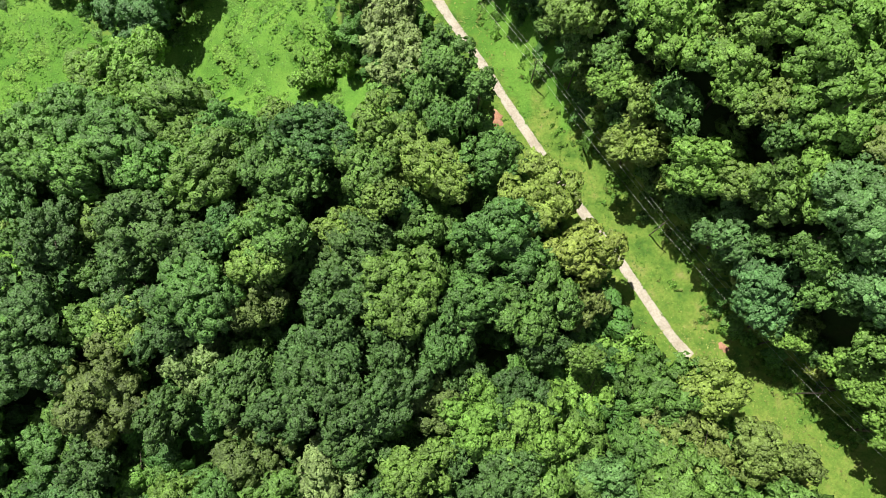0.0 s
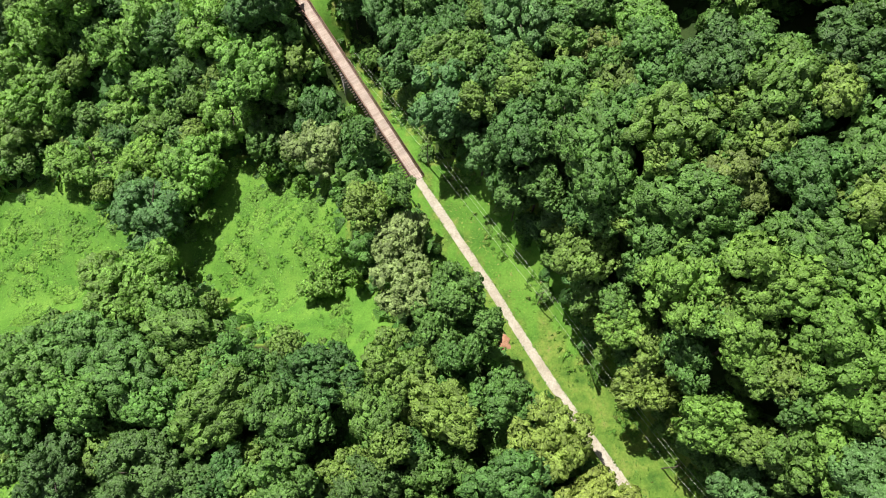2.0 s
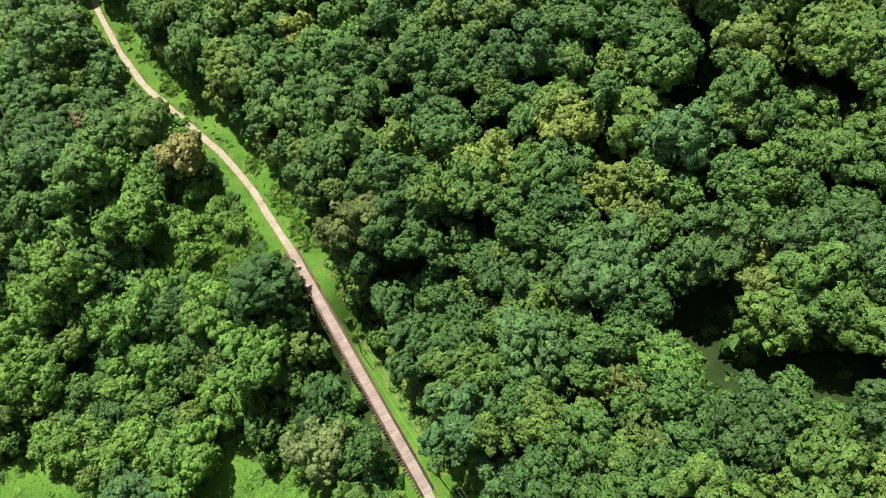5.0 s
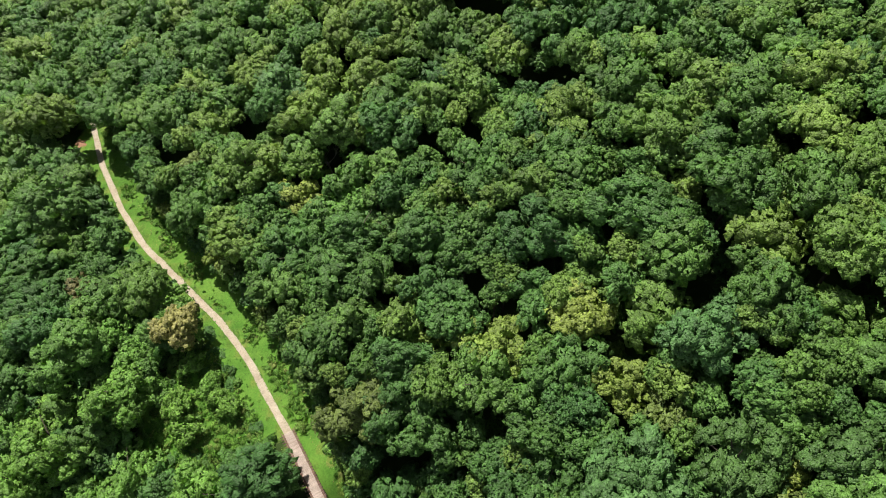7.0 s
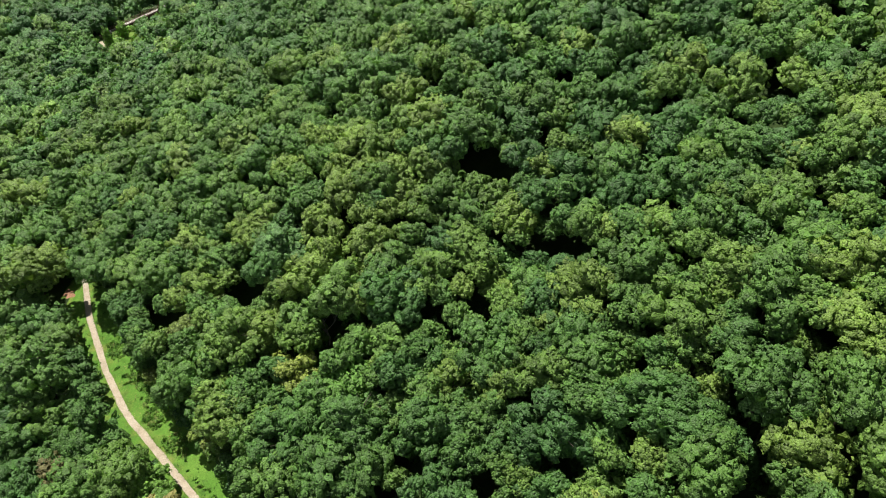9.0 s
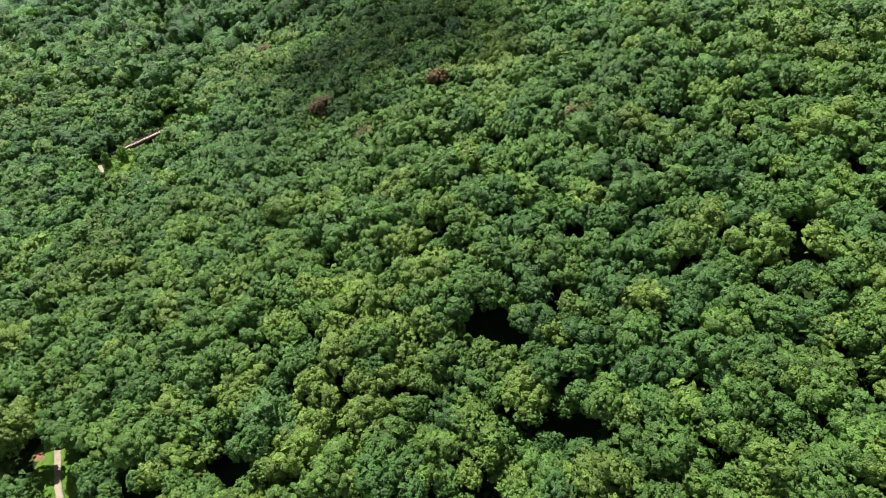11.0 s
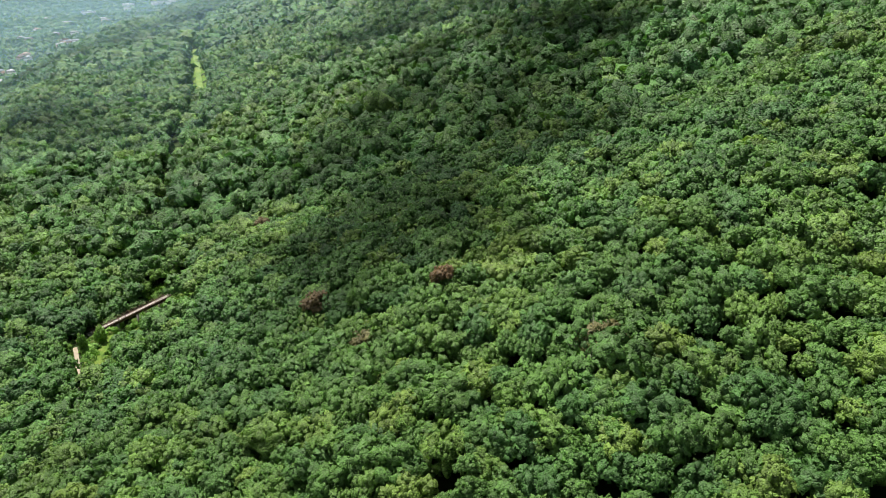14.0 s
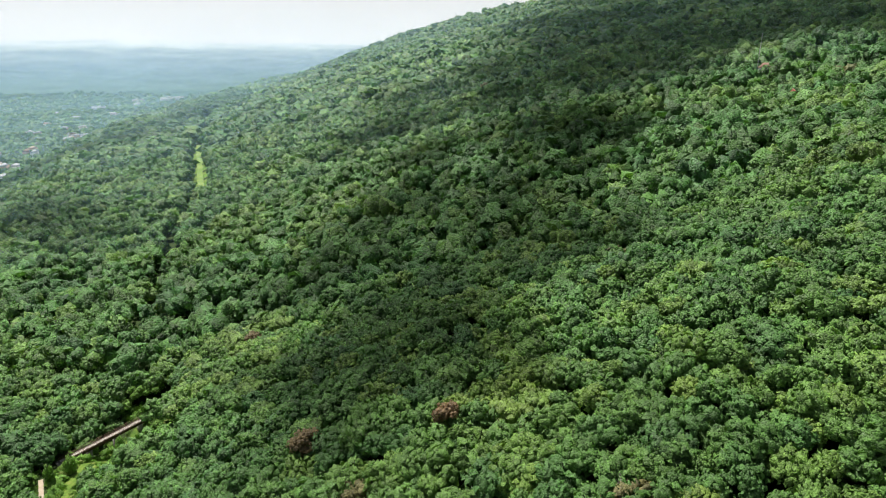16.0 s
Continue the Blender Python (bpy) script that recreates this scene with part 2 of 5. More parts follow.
def ground_mat():
    """Forest floor, with grass where the sheet carries the 'grass' mark and bare litter elsewhere."""
    m, nt, out = shader("ground")
    a = nt.nodes.new("ShaderNodeAttribute")
    a.attribute_name = "grass"
    litter = ramp(nt, noise_fac(nt, 0.15, 6), [(0.3, (0.020, 0.042, 0.010)), (0.6, (0.036, 0.062, 0.014)), (0.8, (0.062, 0.062, 0.026))])
    verge = ramp(nt, noise_fac(nt, 0.3, 7, 0.65), [(0.3, (0.058, 0.135, 0.020)), (0.46, (0.118, 0.208, 0.031)), (0.58, (0.172, 0.245, 0.044)), (0.72, (0.24, 0.24, 0.080))])
    lush = ramp(nt, noise_fac(nt, 0.12, 7, 0.62), [(0.32, (0.065, 0.17, 0.021)), (0.5, (0.105, 0.235, 0.030)), (0.68, (0.150, 0.285, 0.042))])
    col = mix_rgb(nt, map_range(nt, a.outputs["Fac"], 0.3, 0.7, 0, 1), litter, verge)
    col = mix_rgb(nt, map_range(nt, a.outputs["Fac"], 1.3, 1.7, 0, 1), col, lush)
    g = noise_fac(nt, 2.2, 5, 0.65)
    col = mix_rgb(nt, 1.0, col, ramp(nt, g, [(0.25, (0.72, 0.72, 0.72)), (0.75, (1.25, 1.25, 1.25))]), 'MULTIPLY')
    bs = nt.nodes.new("ShaderNodeBsdfPrincipled")
    bs.inputs["Roughness"].default_value = 0.9
    bs.inputs["Specular IOR Level"].default_value = 0.2
    b = nt.nodes.new("ShaderNodeBump")
    b.inputs["Strength"].default_value, b.inputs["Distance"].default_value = 0.5, 0.3
    nt.links.new(g, b.inputs["Height"])
    nt.links.new(b.outputs[0], bs.inputs["Normal"])
    nt.links.new(col, bs.inputs["Base Color"])
    nt.links.new(bs.outputs[0], out.inputs[0])
    return m


M_GROUND = ground_mat()
M_RIDE = rough_mat("mown_ride", [(0.3, (0.13, 0.235, 0.045)), (0.5, (0.185, 0.29, 0.06)), (0.7, (0.26, 0.33, 0.10))], 0.05, 0.5)

# ---- the lie of the land ----
LINE = np.array([(420, -520), (170, -120), (73.7, -17), (57.6, -3), (43.9, 10.6), (36, 23.7), (20.8, 46.5), (7.8, 68.4), (-7.2, 92.8), (-22.1, 117.9),
                 (-39.5, 146.3), (-48.3, 159.6), (-56, 171.4), (-66.1, 183.5), (-77.1, 193.8), (-94.5, 210.1), (-105.8, 224.8), (-118.5, 245),
                 (-129, 267), (-148, 320), (-162, 387), (-174, 440), (-163, 490), (-180, 530), (-207, 588), (-264, 780), (-290, 900), (-325, 1020), (-436, 1305),
                 (-545, 1700), (-590, 2200), (-640, 3000), (-720, 4700), (-900, 8000)], float)
LEVEL = -12.0
KUDZU_BANK = np.array([(-52, 158), (-60, 168), (-68, 178), (-77, 168), (-84, 160), (-80, 148), (-58, 146), (-47, 149)], float)
MEADOW = np.array([(-150, 112), (-122, 105), (-111.5, 109), (-99, 106), (-92, 97), (-84, 92), (-70, 90), (-66, 95), (-64, 100), (-60, 113), (-54, 111), (-48, 102), (-41, 106), (-28, 97), (-24, 88),
                   (-22, 76), (-16, 68), (-11, 58), (-14, 47), (-23, 49), (-30, 56), (-40, 57), (-51, 63), (-56, 71), (-70, 81), (-88, 84), (-90, 72), (-91, 62), (-96, 54), (-92, 32), (-83, 25), (-86, 18),
                   (-93, 16), (-150, 12)], float)


def smooth(a, b, x):
    t = np.clip((x - a) / (b - a), 0, 1)
    return t * t * (3 - 2 * t)


def aside(x, y):
    """Signed distance from the old railway line, uphill side positive."""
    p = np.stack([np.asarray(x, float), np.asarray(y, float)], -1)
    best = np.full(p.shape[:-1], 1e18)
    side = np.zeros(p.shape[:-1])
    for a, b in zip(LINE[:-1], LINE[1:]):
        d = b - a
        t = np.clip(((p - a) @ d) / (d @ d), 0, 1)
        q = p - a - t[..., None] * d
        r = (q ** 2).sum(-1)
        near = r < best
        best = np.where(near, r, best)
        side = np.where(near, -np.sign(d[0] * q[..., 1] - d[1] * q[..., 0]), side)
    return np.sqrt(best) * side


def inside(poly, x, y):
    x, y = np.asarray(x, float), np.asarray(y, float)
    r = np.zeros(x.shape, bool)
    for (ax, ay), (bx, by) in zip(poly, np.roll(poly, -1, 0)):
        c = (ay > y) != (by > y)
        with np.errstate(divide='ignore', invalid='ignore'):
            r ^= c & (x < (bx - ax) * (y - ay) / (by - ay if by != ay else 1e-9) + ax)
    return r


def waves(x, y):
    return (np.sin(x * 0.021 + 1.3) * np.cos(y * 0.017 - 0.4) + 0.6 * np.sin(x * 0.047 - y * 0.039) + 0.35 * np.cos(x * 0.09 + y * 0.083 + 2))


def land(x, y):
    x, y = np.asarray(x, float), np.asarray(y, float)
    u = aside(x, y)
    up = np.clip(u - 7, 0, None)
    rise = 0.40 * np.minimum(up, 105) + 0.31 * np.clip(up - 105, 0, 330) + 0.235 * np.clip(up - 435, 0, 530)
    rise = rise + 13 * smooth(0, 16, up) * (1 - smooth(60, 130, up)) * (1 - smooth(80, 135, y)) * smooth(-160, -60, y)
    over = np.clip(up - 900, 0, None)
    rise = rise - 0.0004 * np.minimum(over, 700) ** 2 - 0.45 * np.clip(over - 700, 0, None)
    rise = np.maximum(rise * (1 + 0.22 * smooth(1800, 2600, y)), -70)
    crest = np.interp(y, (2300, 2600, 3000, 3500, 4400), (280, 252, 198, 134, -60))
    rise = np.minimum(rise, crest)
    down = np.clip(-u - 3, 0, None)
    deep = smooth(45, 75, y) * (1 - smooth(125, 180, y))
    fall = 0.10 * np.minimum(down, 180) + 0.42 * np.clip(down - 180, 0, 160)
    gully = 25 * (1 - np.exp(-(down / 30) ** 1.6)) * deep * (1 - smooth(110, 260, down))
    h = LEVEL + rise - fall - gully
    # the ravines that the two bridges cross
    for (px, py), (dx, dy), wide, dip, reach in (((-24, 121), (0.86, 0.5), 17.0, 13.0, 45.0), ((-170, 466), (0.88, -0.47), 16.0, 9.0, 40.0)):
        al, ac = (x - px) * dx + (y - py) * dy, -(x - px) * dy + (y - py) * dx
        h = h - dip * np.exp(-(ac / wide) ** 4) * (1 - smooth(reach * 0.4, reach, np.abs(al)))
    swell = smooth(12, 60, np.abs(u))
    h = h + waves(x, y) * (1.2 + 0.004 * np.clip(np.abs(u), 0, 900)) * swell
    return h


def mesh_arrays(name, verts, quads=None, tris=None, mat=None, tint=None, attr="tint", flat=True):
    """One mesh from numpy arrays of places and faces."""
    me = bpy.data.meshes.new(name)
    faces = [np.asarray(f, np.int32) for f in (quads, tris) if f is not None and len(f)]
    loops = np.concatenate([f.ravel() for f in faces])
    totals = np.concatenate([np.full(len(f), f.shape[1], np.int32) for f in faces])
    me.vertices.add(len(verts))
    me.vertices.foreach_set("co", np.asarray(verts, np.float32).ravel())
    me.loops.add(len(loops))
    me.loops.foreach_set("vertex_index", loops)
    me.polygons.add(len(totals))
    me.polygons.foreach_set("loop_start", np.concatenate([[0], np.cumsum(totals)[:-1]]).astype(np.int32))
    me.update(calc_edges=True)
    if not flat:
        me.polygons.foreach_set("use_smooth", np.ones(len(totals), bool))
    if tint is not None:
        a = me.attributes.new(attr, 'FLOAT', 'POINT')
        a.data.foreach_set("value", np.asarray(tint, np.float32))
    if mat:
        me.materials.append(mat)
    me.validate()
    return me


def axis(lo, hi, fine_lo, fine_hi, step, growth):
    mid = list(np.arange(fine_lo, fine_hi + 0.1, step))
    s, v = step, mid[-1]
    while v < hi:
        s *= growth
        v += s
        mid.append(min(v, hi))
    s, v = step, mid[0]
    while v > lo:
        s *= growth
        v -= s
        mid.insert(0, max(v, lo))
    return np.array(mid)


GX, GY = axis(-4800, 4800, -140, 110, 2.8, 1.08), axis(-1500, 4850, -50, 270, 2.8, 1.06)
gx, gy = np.meshgrid(GX, GY)
gz = land(gx, gy)
gu = aside(gx, gy)


def grassy(x, y, u=None):
    u = aside(x, y) if u is None else u
    strip = (u > np.where((y > 98) & (y < 150), -1.5, -5)) & (u < np.where((y > 98) & (y < 150), 6, 99)) & (u < np.where(y < 290, 15 - 11 * smooth(255, 290, y), 3)) & (y > -60) & ((y < 290) | ((y > 395) & (y < 480)))
    cutting = (np.abs(u - 3) < 8) & (y > 940) & (y < 1345)
    town = (u < -380) & (y > 900)
    return np.maximum((strip | town).astype(float), 2.0 * (inside(MEADOW, x, y) | inside(KUDZU_BANK, x, y) | cutting | ((np.abs(u) > 1.5) & (u < np.where((y > 98) & (y < 150), 6, 13)) & (u > np.where((y > 98) & (y < 150), -1.5, -5)) & (y > 58 + 5 * np.sin(0.7 * x)) & (y < 260))))


n_x, n_y = len(GX), len(GY)
idx = np.arange(n_x * n_y).reshape(n_y, n_x)
ground = new("ground", mesh_arrays("ground", np.stack([gx, gy, gz], -1).reshape(-1, 3),
             np.stack([idx[:-1, :-1], idx[:-1, 1:], idx[1:, 1:], idx[1:, :-1]], -1).reshape(-1, 4), None, M_GROUND, grassy(gx, gy, gu).ravel(), "grass", False))
tagged(ground, "wooded mountainside falling to a grassy ravine and valley", "ground", kind="structure")


def part(name, me, parent, label=""):
    ob = new(name, me)
    ob.parent = parent
    if label:
        tagged(ob, label)
    return ob


def thing(name, label, category, group="", m=None):
    ob = tagged(new(name), label, category, group)
    ob.empty_display_size = 0.5
    if m is not None:
        ob.matrix_world = m
    return ob


def ribbon(pts, width, lift, wobble, seed, name, mat, follow=True):
    """A worn path along points on the ground, with uneven edges."""
    rng = np.random.default_rng(seed)
    p = np.array(pts, float)
    seg = np.concatenate([[0], np.cumsum(np.hypot(*np.diff(p, axis=0).T))])
    s = np.arange(0, seg[-1], 0.8)
    x, y = np.interp(s, seg, p[:, 0]), np.interp(s, seg, p[:, 1])
    k = np.hanning(15) / np.hanning(15).sum()
    x, y = np.convolve(np.pad(x, 7, mode='edge'), k, 'valid'), np.convolve(np.pad(y, 7, mode='edge'), k, 'valid')
    tx, ty = np.gradient(x), np.gradient(y)
    ln = np.hypot(tx, ty)
    nx, ny = -ty / ln, tx / ln
    rows = []
    for k2 in np.linspace(-1, 1, 7):
        jit = np.convolve(rng.normal(0, wobble, len(s) + 4), np.ones(5) / 5, 'valid') if abs(k2) == 1 else 0
        off = k2 * width / 2 + jit
        px, py = x + nx * off, y + ny * off
        pz = (land(px, py) if follow else LEVEL) + lift * (1 - 0.9 * (abs(k2) == 1)) 
        rows.append(np.stack([px, py, np.maximum(pz, LEVEL - 0.4 + lift)], -1))
    v = np.stack(rows, 1)
    n, w = v.shape[:2]
    q = np.arange(n * w).reshape(n, w)
    return mesh_arrays(name, v.reshape(-1, 3), np.stack([q[:-1, :-1], q[1:, :-1], q[1:, 1:], q[:-1, 1:]], -1).reshape(-1, 4), None, mat, flat=False)


BRIDGE_A, BRIDGE_B = (-7.2, 92.8), (-43.0, 152.0)
south = [tuple(p) for p in LINE[2:9]]
north = [BRIDGE_B] + [tuple(p) for p in LINE[11:21]] + [(-178, 419), (-187, 434)]
tagged(new("trail", ribbon([(47.5, 6.5)] + south[2:] + [(-8.1, 94.3)], 2.0, 0.10, 0.13, 3, "trail", M_TRAIL)), "pale gravel rail trail through grassy verges", "trail", kind="structure")
tagged(new("trail", ribbon([(-42.1, 150.5)] + north, 1.9, 0.10, 0.13, 4, "trail", M_TANTRAIL)), "tan gravel rail trail curving into the wood", "trail", kind="structure")
ride = [tuple(p) for p in LINE if 850 < p[1] < 1400]
ride = [(ride[0][0] - 14, 962)] + [p for p in ride if 962 < p[1] < 1305] + [(-440, 1335)]
tagged(new("grass_ride", ribbon(ride, 8, 3.0, 0.8, 6, "grass_ride", M_RIDE)), "bright mown strip cut through the woodland", "clearing", kind="structure")

# ---- trees ----
def unit(v):
    return v / np.maximum(np.linalg.norm(v, axis=-1, keepdims=True), 1e-9)


ICO_V = unit(np.array([(-1, 1.618, 0), (1, 1.618, 0), (-1, -1.618, 0), (1, -1.618, 0), (0, -1, 1.618), (0, 1, 1.618), (0, -1, -1.618), (0, 1, -1.618),
                       (1.618, 0, -1), (1.618, 0, 1), (-1.618, 0, -1), (-1.618, 0, 1)], float))
ICO_F = np.array([(0, 11, 5), (0, 5, 1), (0, 1, 7), (0, 7, 10), (0, 10, 11), (1, 5, 9), (5, 11, 4), (11, 10, 2), (10, 7, 6), (7, 1, 8),
                  (3, 9, 4), (3, 4, 2), (3, 2, 6), (3, 6, 8), (3, 8, 9), (4, 9, 5), (2, 4, 11), (6, 2, 10), (8, 6, 7), (9, 8, 1)])
OCTA_V = np.array([(1, 0, 0), (-1, 0, 0), (0, 1, 0), (0, -1, 0), (0, 0, 1), (0, 0, -1)], float)
OCTA_F = np.array([(0, 2, 4), (2, 1, 4), (1, 3, 4), (3, 0, 4), (2, 0, 5), (1, 2, 5), (3, 1, 5), (0, 3, 5)])


def crown_shape(rng, clumps, rim=6, tall=0.9, boughs=12, swell=1.0, core=True, loose=0.0):
    """A crown about one unit in radius on its base: uneven boughs, each a dome of drooping umbrellas of leaves round a shaded inside."""
    squash = np.array([1, 1, tall])
    g = np.arange(boughs) + 0.5
    z = 1 - 1.15 * g / boughs
    a = g * 2.39996 + rng.uniform(0, 6.28)
    ring = np.sqrt(np.clip(1 - z * z, 0, 1))
    bd = unit(np.stack([ring * np.cos(a), ring * np.sin(a), z], -1) + rng.normal(0, 0.2, (boughs, 3)))
    br = (rng.uniform(0.32, 0.52, boughs) - 0.07 * loose) * (12 / boughs) ** 0.3
    bc = bd * (rng.uniform(0.84 - 0.08 * loose, 1.1 + 0.04 * loose, boughs) - br)[:, None] * squash
    n = clumps * 5
    pick = rng.choice(boughs, n, p=br ** 2 / (br ** 2).sum())
    e = unit(unit(rng.normal(0, 1, (n, 3))) + 0.45 * bd[pick] + np.array([0, 0, 0.4]))
    p = bc[pick] + e * br[pick][:, None]
    deep = np.linalg.norm(p[:, None] - bc[None], axis=2) < 0.88 * br[None]
    deep[np.arange(n), pick] = False
    free = np.nonzero(~deep.any(1))[0]
    base = 1.75 / math.sqrt(clumps) * swell
    # keep the umbrellas apart, so that they cover the boughs evenly
    kept, spare = [], []
    for k in free:
        if len(kept) == clumps:
            break
        (kept if not kept or np.min(np.linalg.norm(p[kept] - p[k], axis=1)) > 0.78 * base else spare).append(k)
    kept = np.array((kept + spare)[:clumps])
    p, e, m = p[kept], e[kept], len(kept)
    rad = base * rng.uniform(0.6, 1.35, m)
    ctr = p + e * (rng.normal(0, 0.3, m) * min(base, 0.14))[:, None]
    nor = unit(e + np.array([0, 0, 0.3]) + rng.normal(0, 0.35, (m, 3)))
    t1 = unit(np.cross(nor, rng.normal(0, 1, (m, 3))))
    t2 = np.cross(nor, t1)
    v = [(ctr + nor * (0.5 * rad)[:, None])[:, None]]
    for k in range(rim):
        w = 6.2832 * (k + rng.uniform(-0.32, 0.32, m)) / rim
        out = (rad * rng.uniform(0.6, 1.25, m))[:, None]
        v.append((ctr + (t1 * np.cos(w)[:, None] + t2 * np.sin(w)[:, None]) * out - nor * (rad * rng.uniform(0.1, 0.9, m))[:, None])[:, None])
    v = np.concatenate(v, 1).reshape(-1, 3)
    one = np.array([(0, 1 + k, 1 + (k + 1) % rim) for k in range(rim)])
    f = (one[None] + (np.arange(m) * (rim + 1))[:, None, None]).reshape(-1, 3)
    if core:
        for c, r0 in zip(bc, br):
            f = np.concatenate([f, OCTA_F + len(v)])
            v = np.concatenate([v, c + OCTA_V * 1.15 * max(0.5 * r0, r0 - 0.8 * base)])
        f = np.concatenate([f, ICO_F + len(v)])
        v = np.concatenate([v, ICO_V * 0.5 * squash])
    return v + np.array([0, 0, tall * 0.45]), np.zeros((0, 4), int), f


def tube(points, radii, sides=5):
    """A tapering round bar through points."""
    p = np.array(points, float)
    v, f = [], []
    for k in range(len(p)):
        d = unit(p[min(k + 1, len(p) - 1)] - p[max(k - 1, 0)])
        s = unit(np.cross(d, (0.31, 0.95, 0.1) if abs(d[0]) > 0.8 else (1, 0.1, 0.05)))
        c = np.cross(d, s)
        for j in range(sides):
            a = 6.2832 * j / sides
            v.append(p[k] + radii[k] * (s * math.cos(a) + c * math.sin(a)))
    for k in range(len(p) - 1):
        for j in range(sides):
            j2 = (j + 1) % sides
            f.append((k * sides + j, k * sides + j2, (k + 1) * sides + j2, (k + 1) * sides + j))
    return np.array(v), np.array(f)


def join(pieces):
    v, f, n = [], [], 0
    for a, b in pieces:
        v.append(a)
        f.append(b + n)
        n += len(a)
    return np.concatenate(v), np.concatenate(f)


def trunk_shape(rng, height, crown_r, thick):
    """Trunk with a few limbs that reach into the crown."""
    lean = rng.normal(0, 0.03, 2)
    top = np.array([lean[0] * height, lean[1] * height, height * 0.95])
    pieces = [tube([(0, 0, -1.5), (0, 0, 0.4), top * 0.5, top], [thick * 1.5, thick, thick * 0.75, thick * 0.2], 6)]
    for k in range(5):
        a = k * 1.3 + rng.uniform(0, 1)
        h = height * rng.uniform(0.45, 0.75)
        o = np.array([lean[0] * h, lean[1] * h, h])
        e = o + np.array([math.cos(a) * crown_r * 0.6, math.sin(a) * crown_r * 0.6, height * 0.2])
        pieces.append(tube([o, (o + e) / 2 + (0, 0, 0.3), e], [thick * 0.45, thick * 0.3, thick * 0.08], 4))
    return join(pieces)


RNG = np.random.default_rng(11)
# crowns by fineness: each is a handful of shapes, turned and scaled from tree to tree
FINE = [crown_shape(RNG, 270, 6, t, n, loose=1.0) for t, n in ((0.8, 12), (0.9, 14), (1.0, 11), (0.85, 16), (1.1, 13), (0.95, 10), (0.75, 12), (0.9, 15))]
GOOD = [crown_shape(RNG, 140, 5, t, n, loose=0.4) for t, n in ((0.8, 11), (0.9, 13), (0.85, 9), (1.0, 12), (0.75, 10), (0.95, 14))]
MEDIUM = [crown_shape(RNG, 100, 5, t, n) for t, n in ((0.8, 9), (0.95, 8), (0.85, 10), (1.0, 8), (0.75, 7), (0.9, 9))]
HILL = [crown_shape(RNG, 58, 5, t, 7) for t in (0.8, 0.95, 0.85, 1.0, 0.75, 0.9)]
COARSE = [crown_shape(RNG, 17, 5, t, 4, 1.05, False) for t in (0.8, 0.95, 0.85, 1.0, 0.9)]
FAR = [crown_shape(RNG, 7, 5, t, 3, 1.05, False) for t in (0.8, 0.95, 0.85, 0.7)]
TUFT = [crown_shape(RNG, 4, 5, t, 3, 1.0, False) for t in (0.8, 0.95, 0.85, 0.7)]


def scatter(rng, x0, x1, y0, y1, pitch):
    """Points on a shaken grid, every other row shifted."""
    ys = np.arange(y0, y1, pitch * 0.87)
    xs = np.arange(x0, x1, pitch)
    x, y = np.meshgrid(xs, ys)
    x = x + (np.arange(len(ys)) % 2)[:, None] * pitch * 0.5
    return (x + rng.uniform(-0.36, 0.36, x.shape) * pitch).ravel(), (y + rng.uniform(-0.36, 0.36, y.shape) * pitch).ravel()


GLADE = np.array([(-196, 436), (-184, 446), (-159, 494), (-150, 492), (-132, 460), (-143, 414), (-155, 390), (-170, 398)], float)
# dark openings in the canopy
HOLES = [(-163, 398, 6), (-157, 389, 6), (-138, 432, 7), (-131, 433, 6), (3, 259, 9), (76, 261, 6), (128, 369, 9), (-20, 252, 4), (81, 270, 7), (11, 6, 4), (-74, 16, 6), (25, 104, 4), (238, 717, 11), (0, 174, 6), (-12, 182, 6),
         (28, 157, 6), (34, 154, 4), (49, 167, 4), (64, 202, 5), (72, 183, 4), (62, 148, 4), (69, 140, 4), (-36, 216, 5), (-32, 242, 5), (-61, 241, 5), (-19, 186, 4),
         (-18, 174, 6), (9, 142, 4), (-24, 149, 4), (-10, 158, 4), (30, 144, 4), (44, 119, 8), (80, 194, 4), (3, 218, 5), (19, 232, 5), (31, 196, 4),
         (-65, 232, 5), (-84, 225, 5), (-16, 145, 4), (46, 108, 8), (62, 100, 8), (57, 108, 8), (-49, 226, 5), (-13, 218, 5), (90, 223, 5),
         (-10, 293, 5), (42, 185, 4), (21, 263, 5), (87, 275, 5), (-49, 213, 5), (-52, 7, 6), (-28, 13, 6), (-45, -10, 6), (-62, -11, 6), (-34, 1, 6), (-22, -6, 6),
         (-56, -1, 6), (-81, 0, 6), (-60, 37, 4), (4, 34, 4), (-99, 131, 4), (-83, 123, 4), (-66, 118, 4), (-36, 124, 4), (47, 387, 5), (9, 326, 5), (53, 303, 5)]


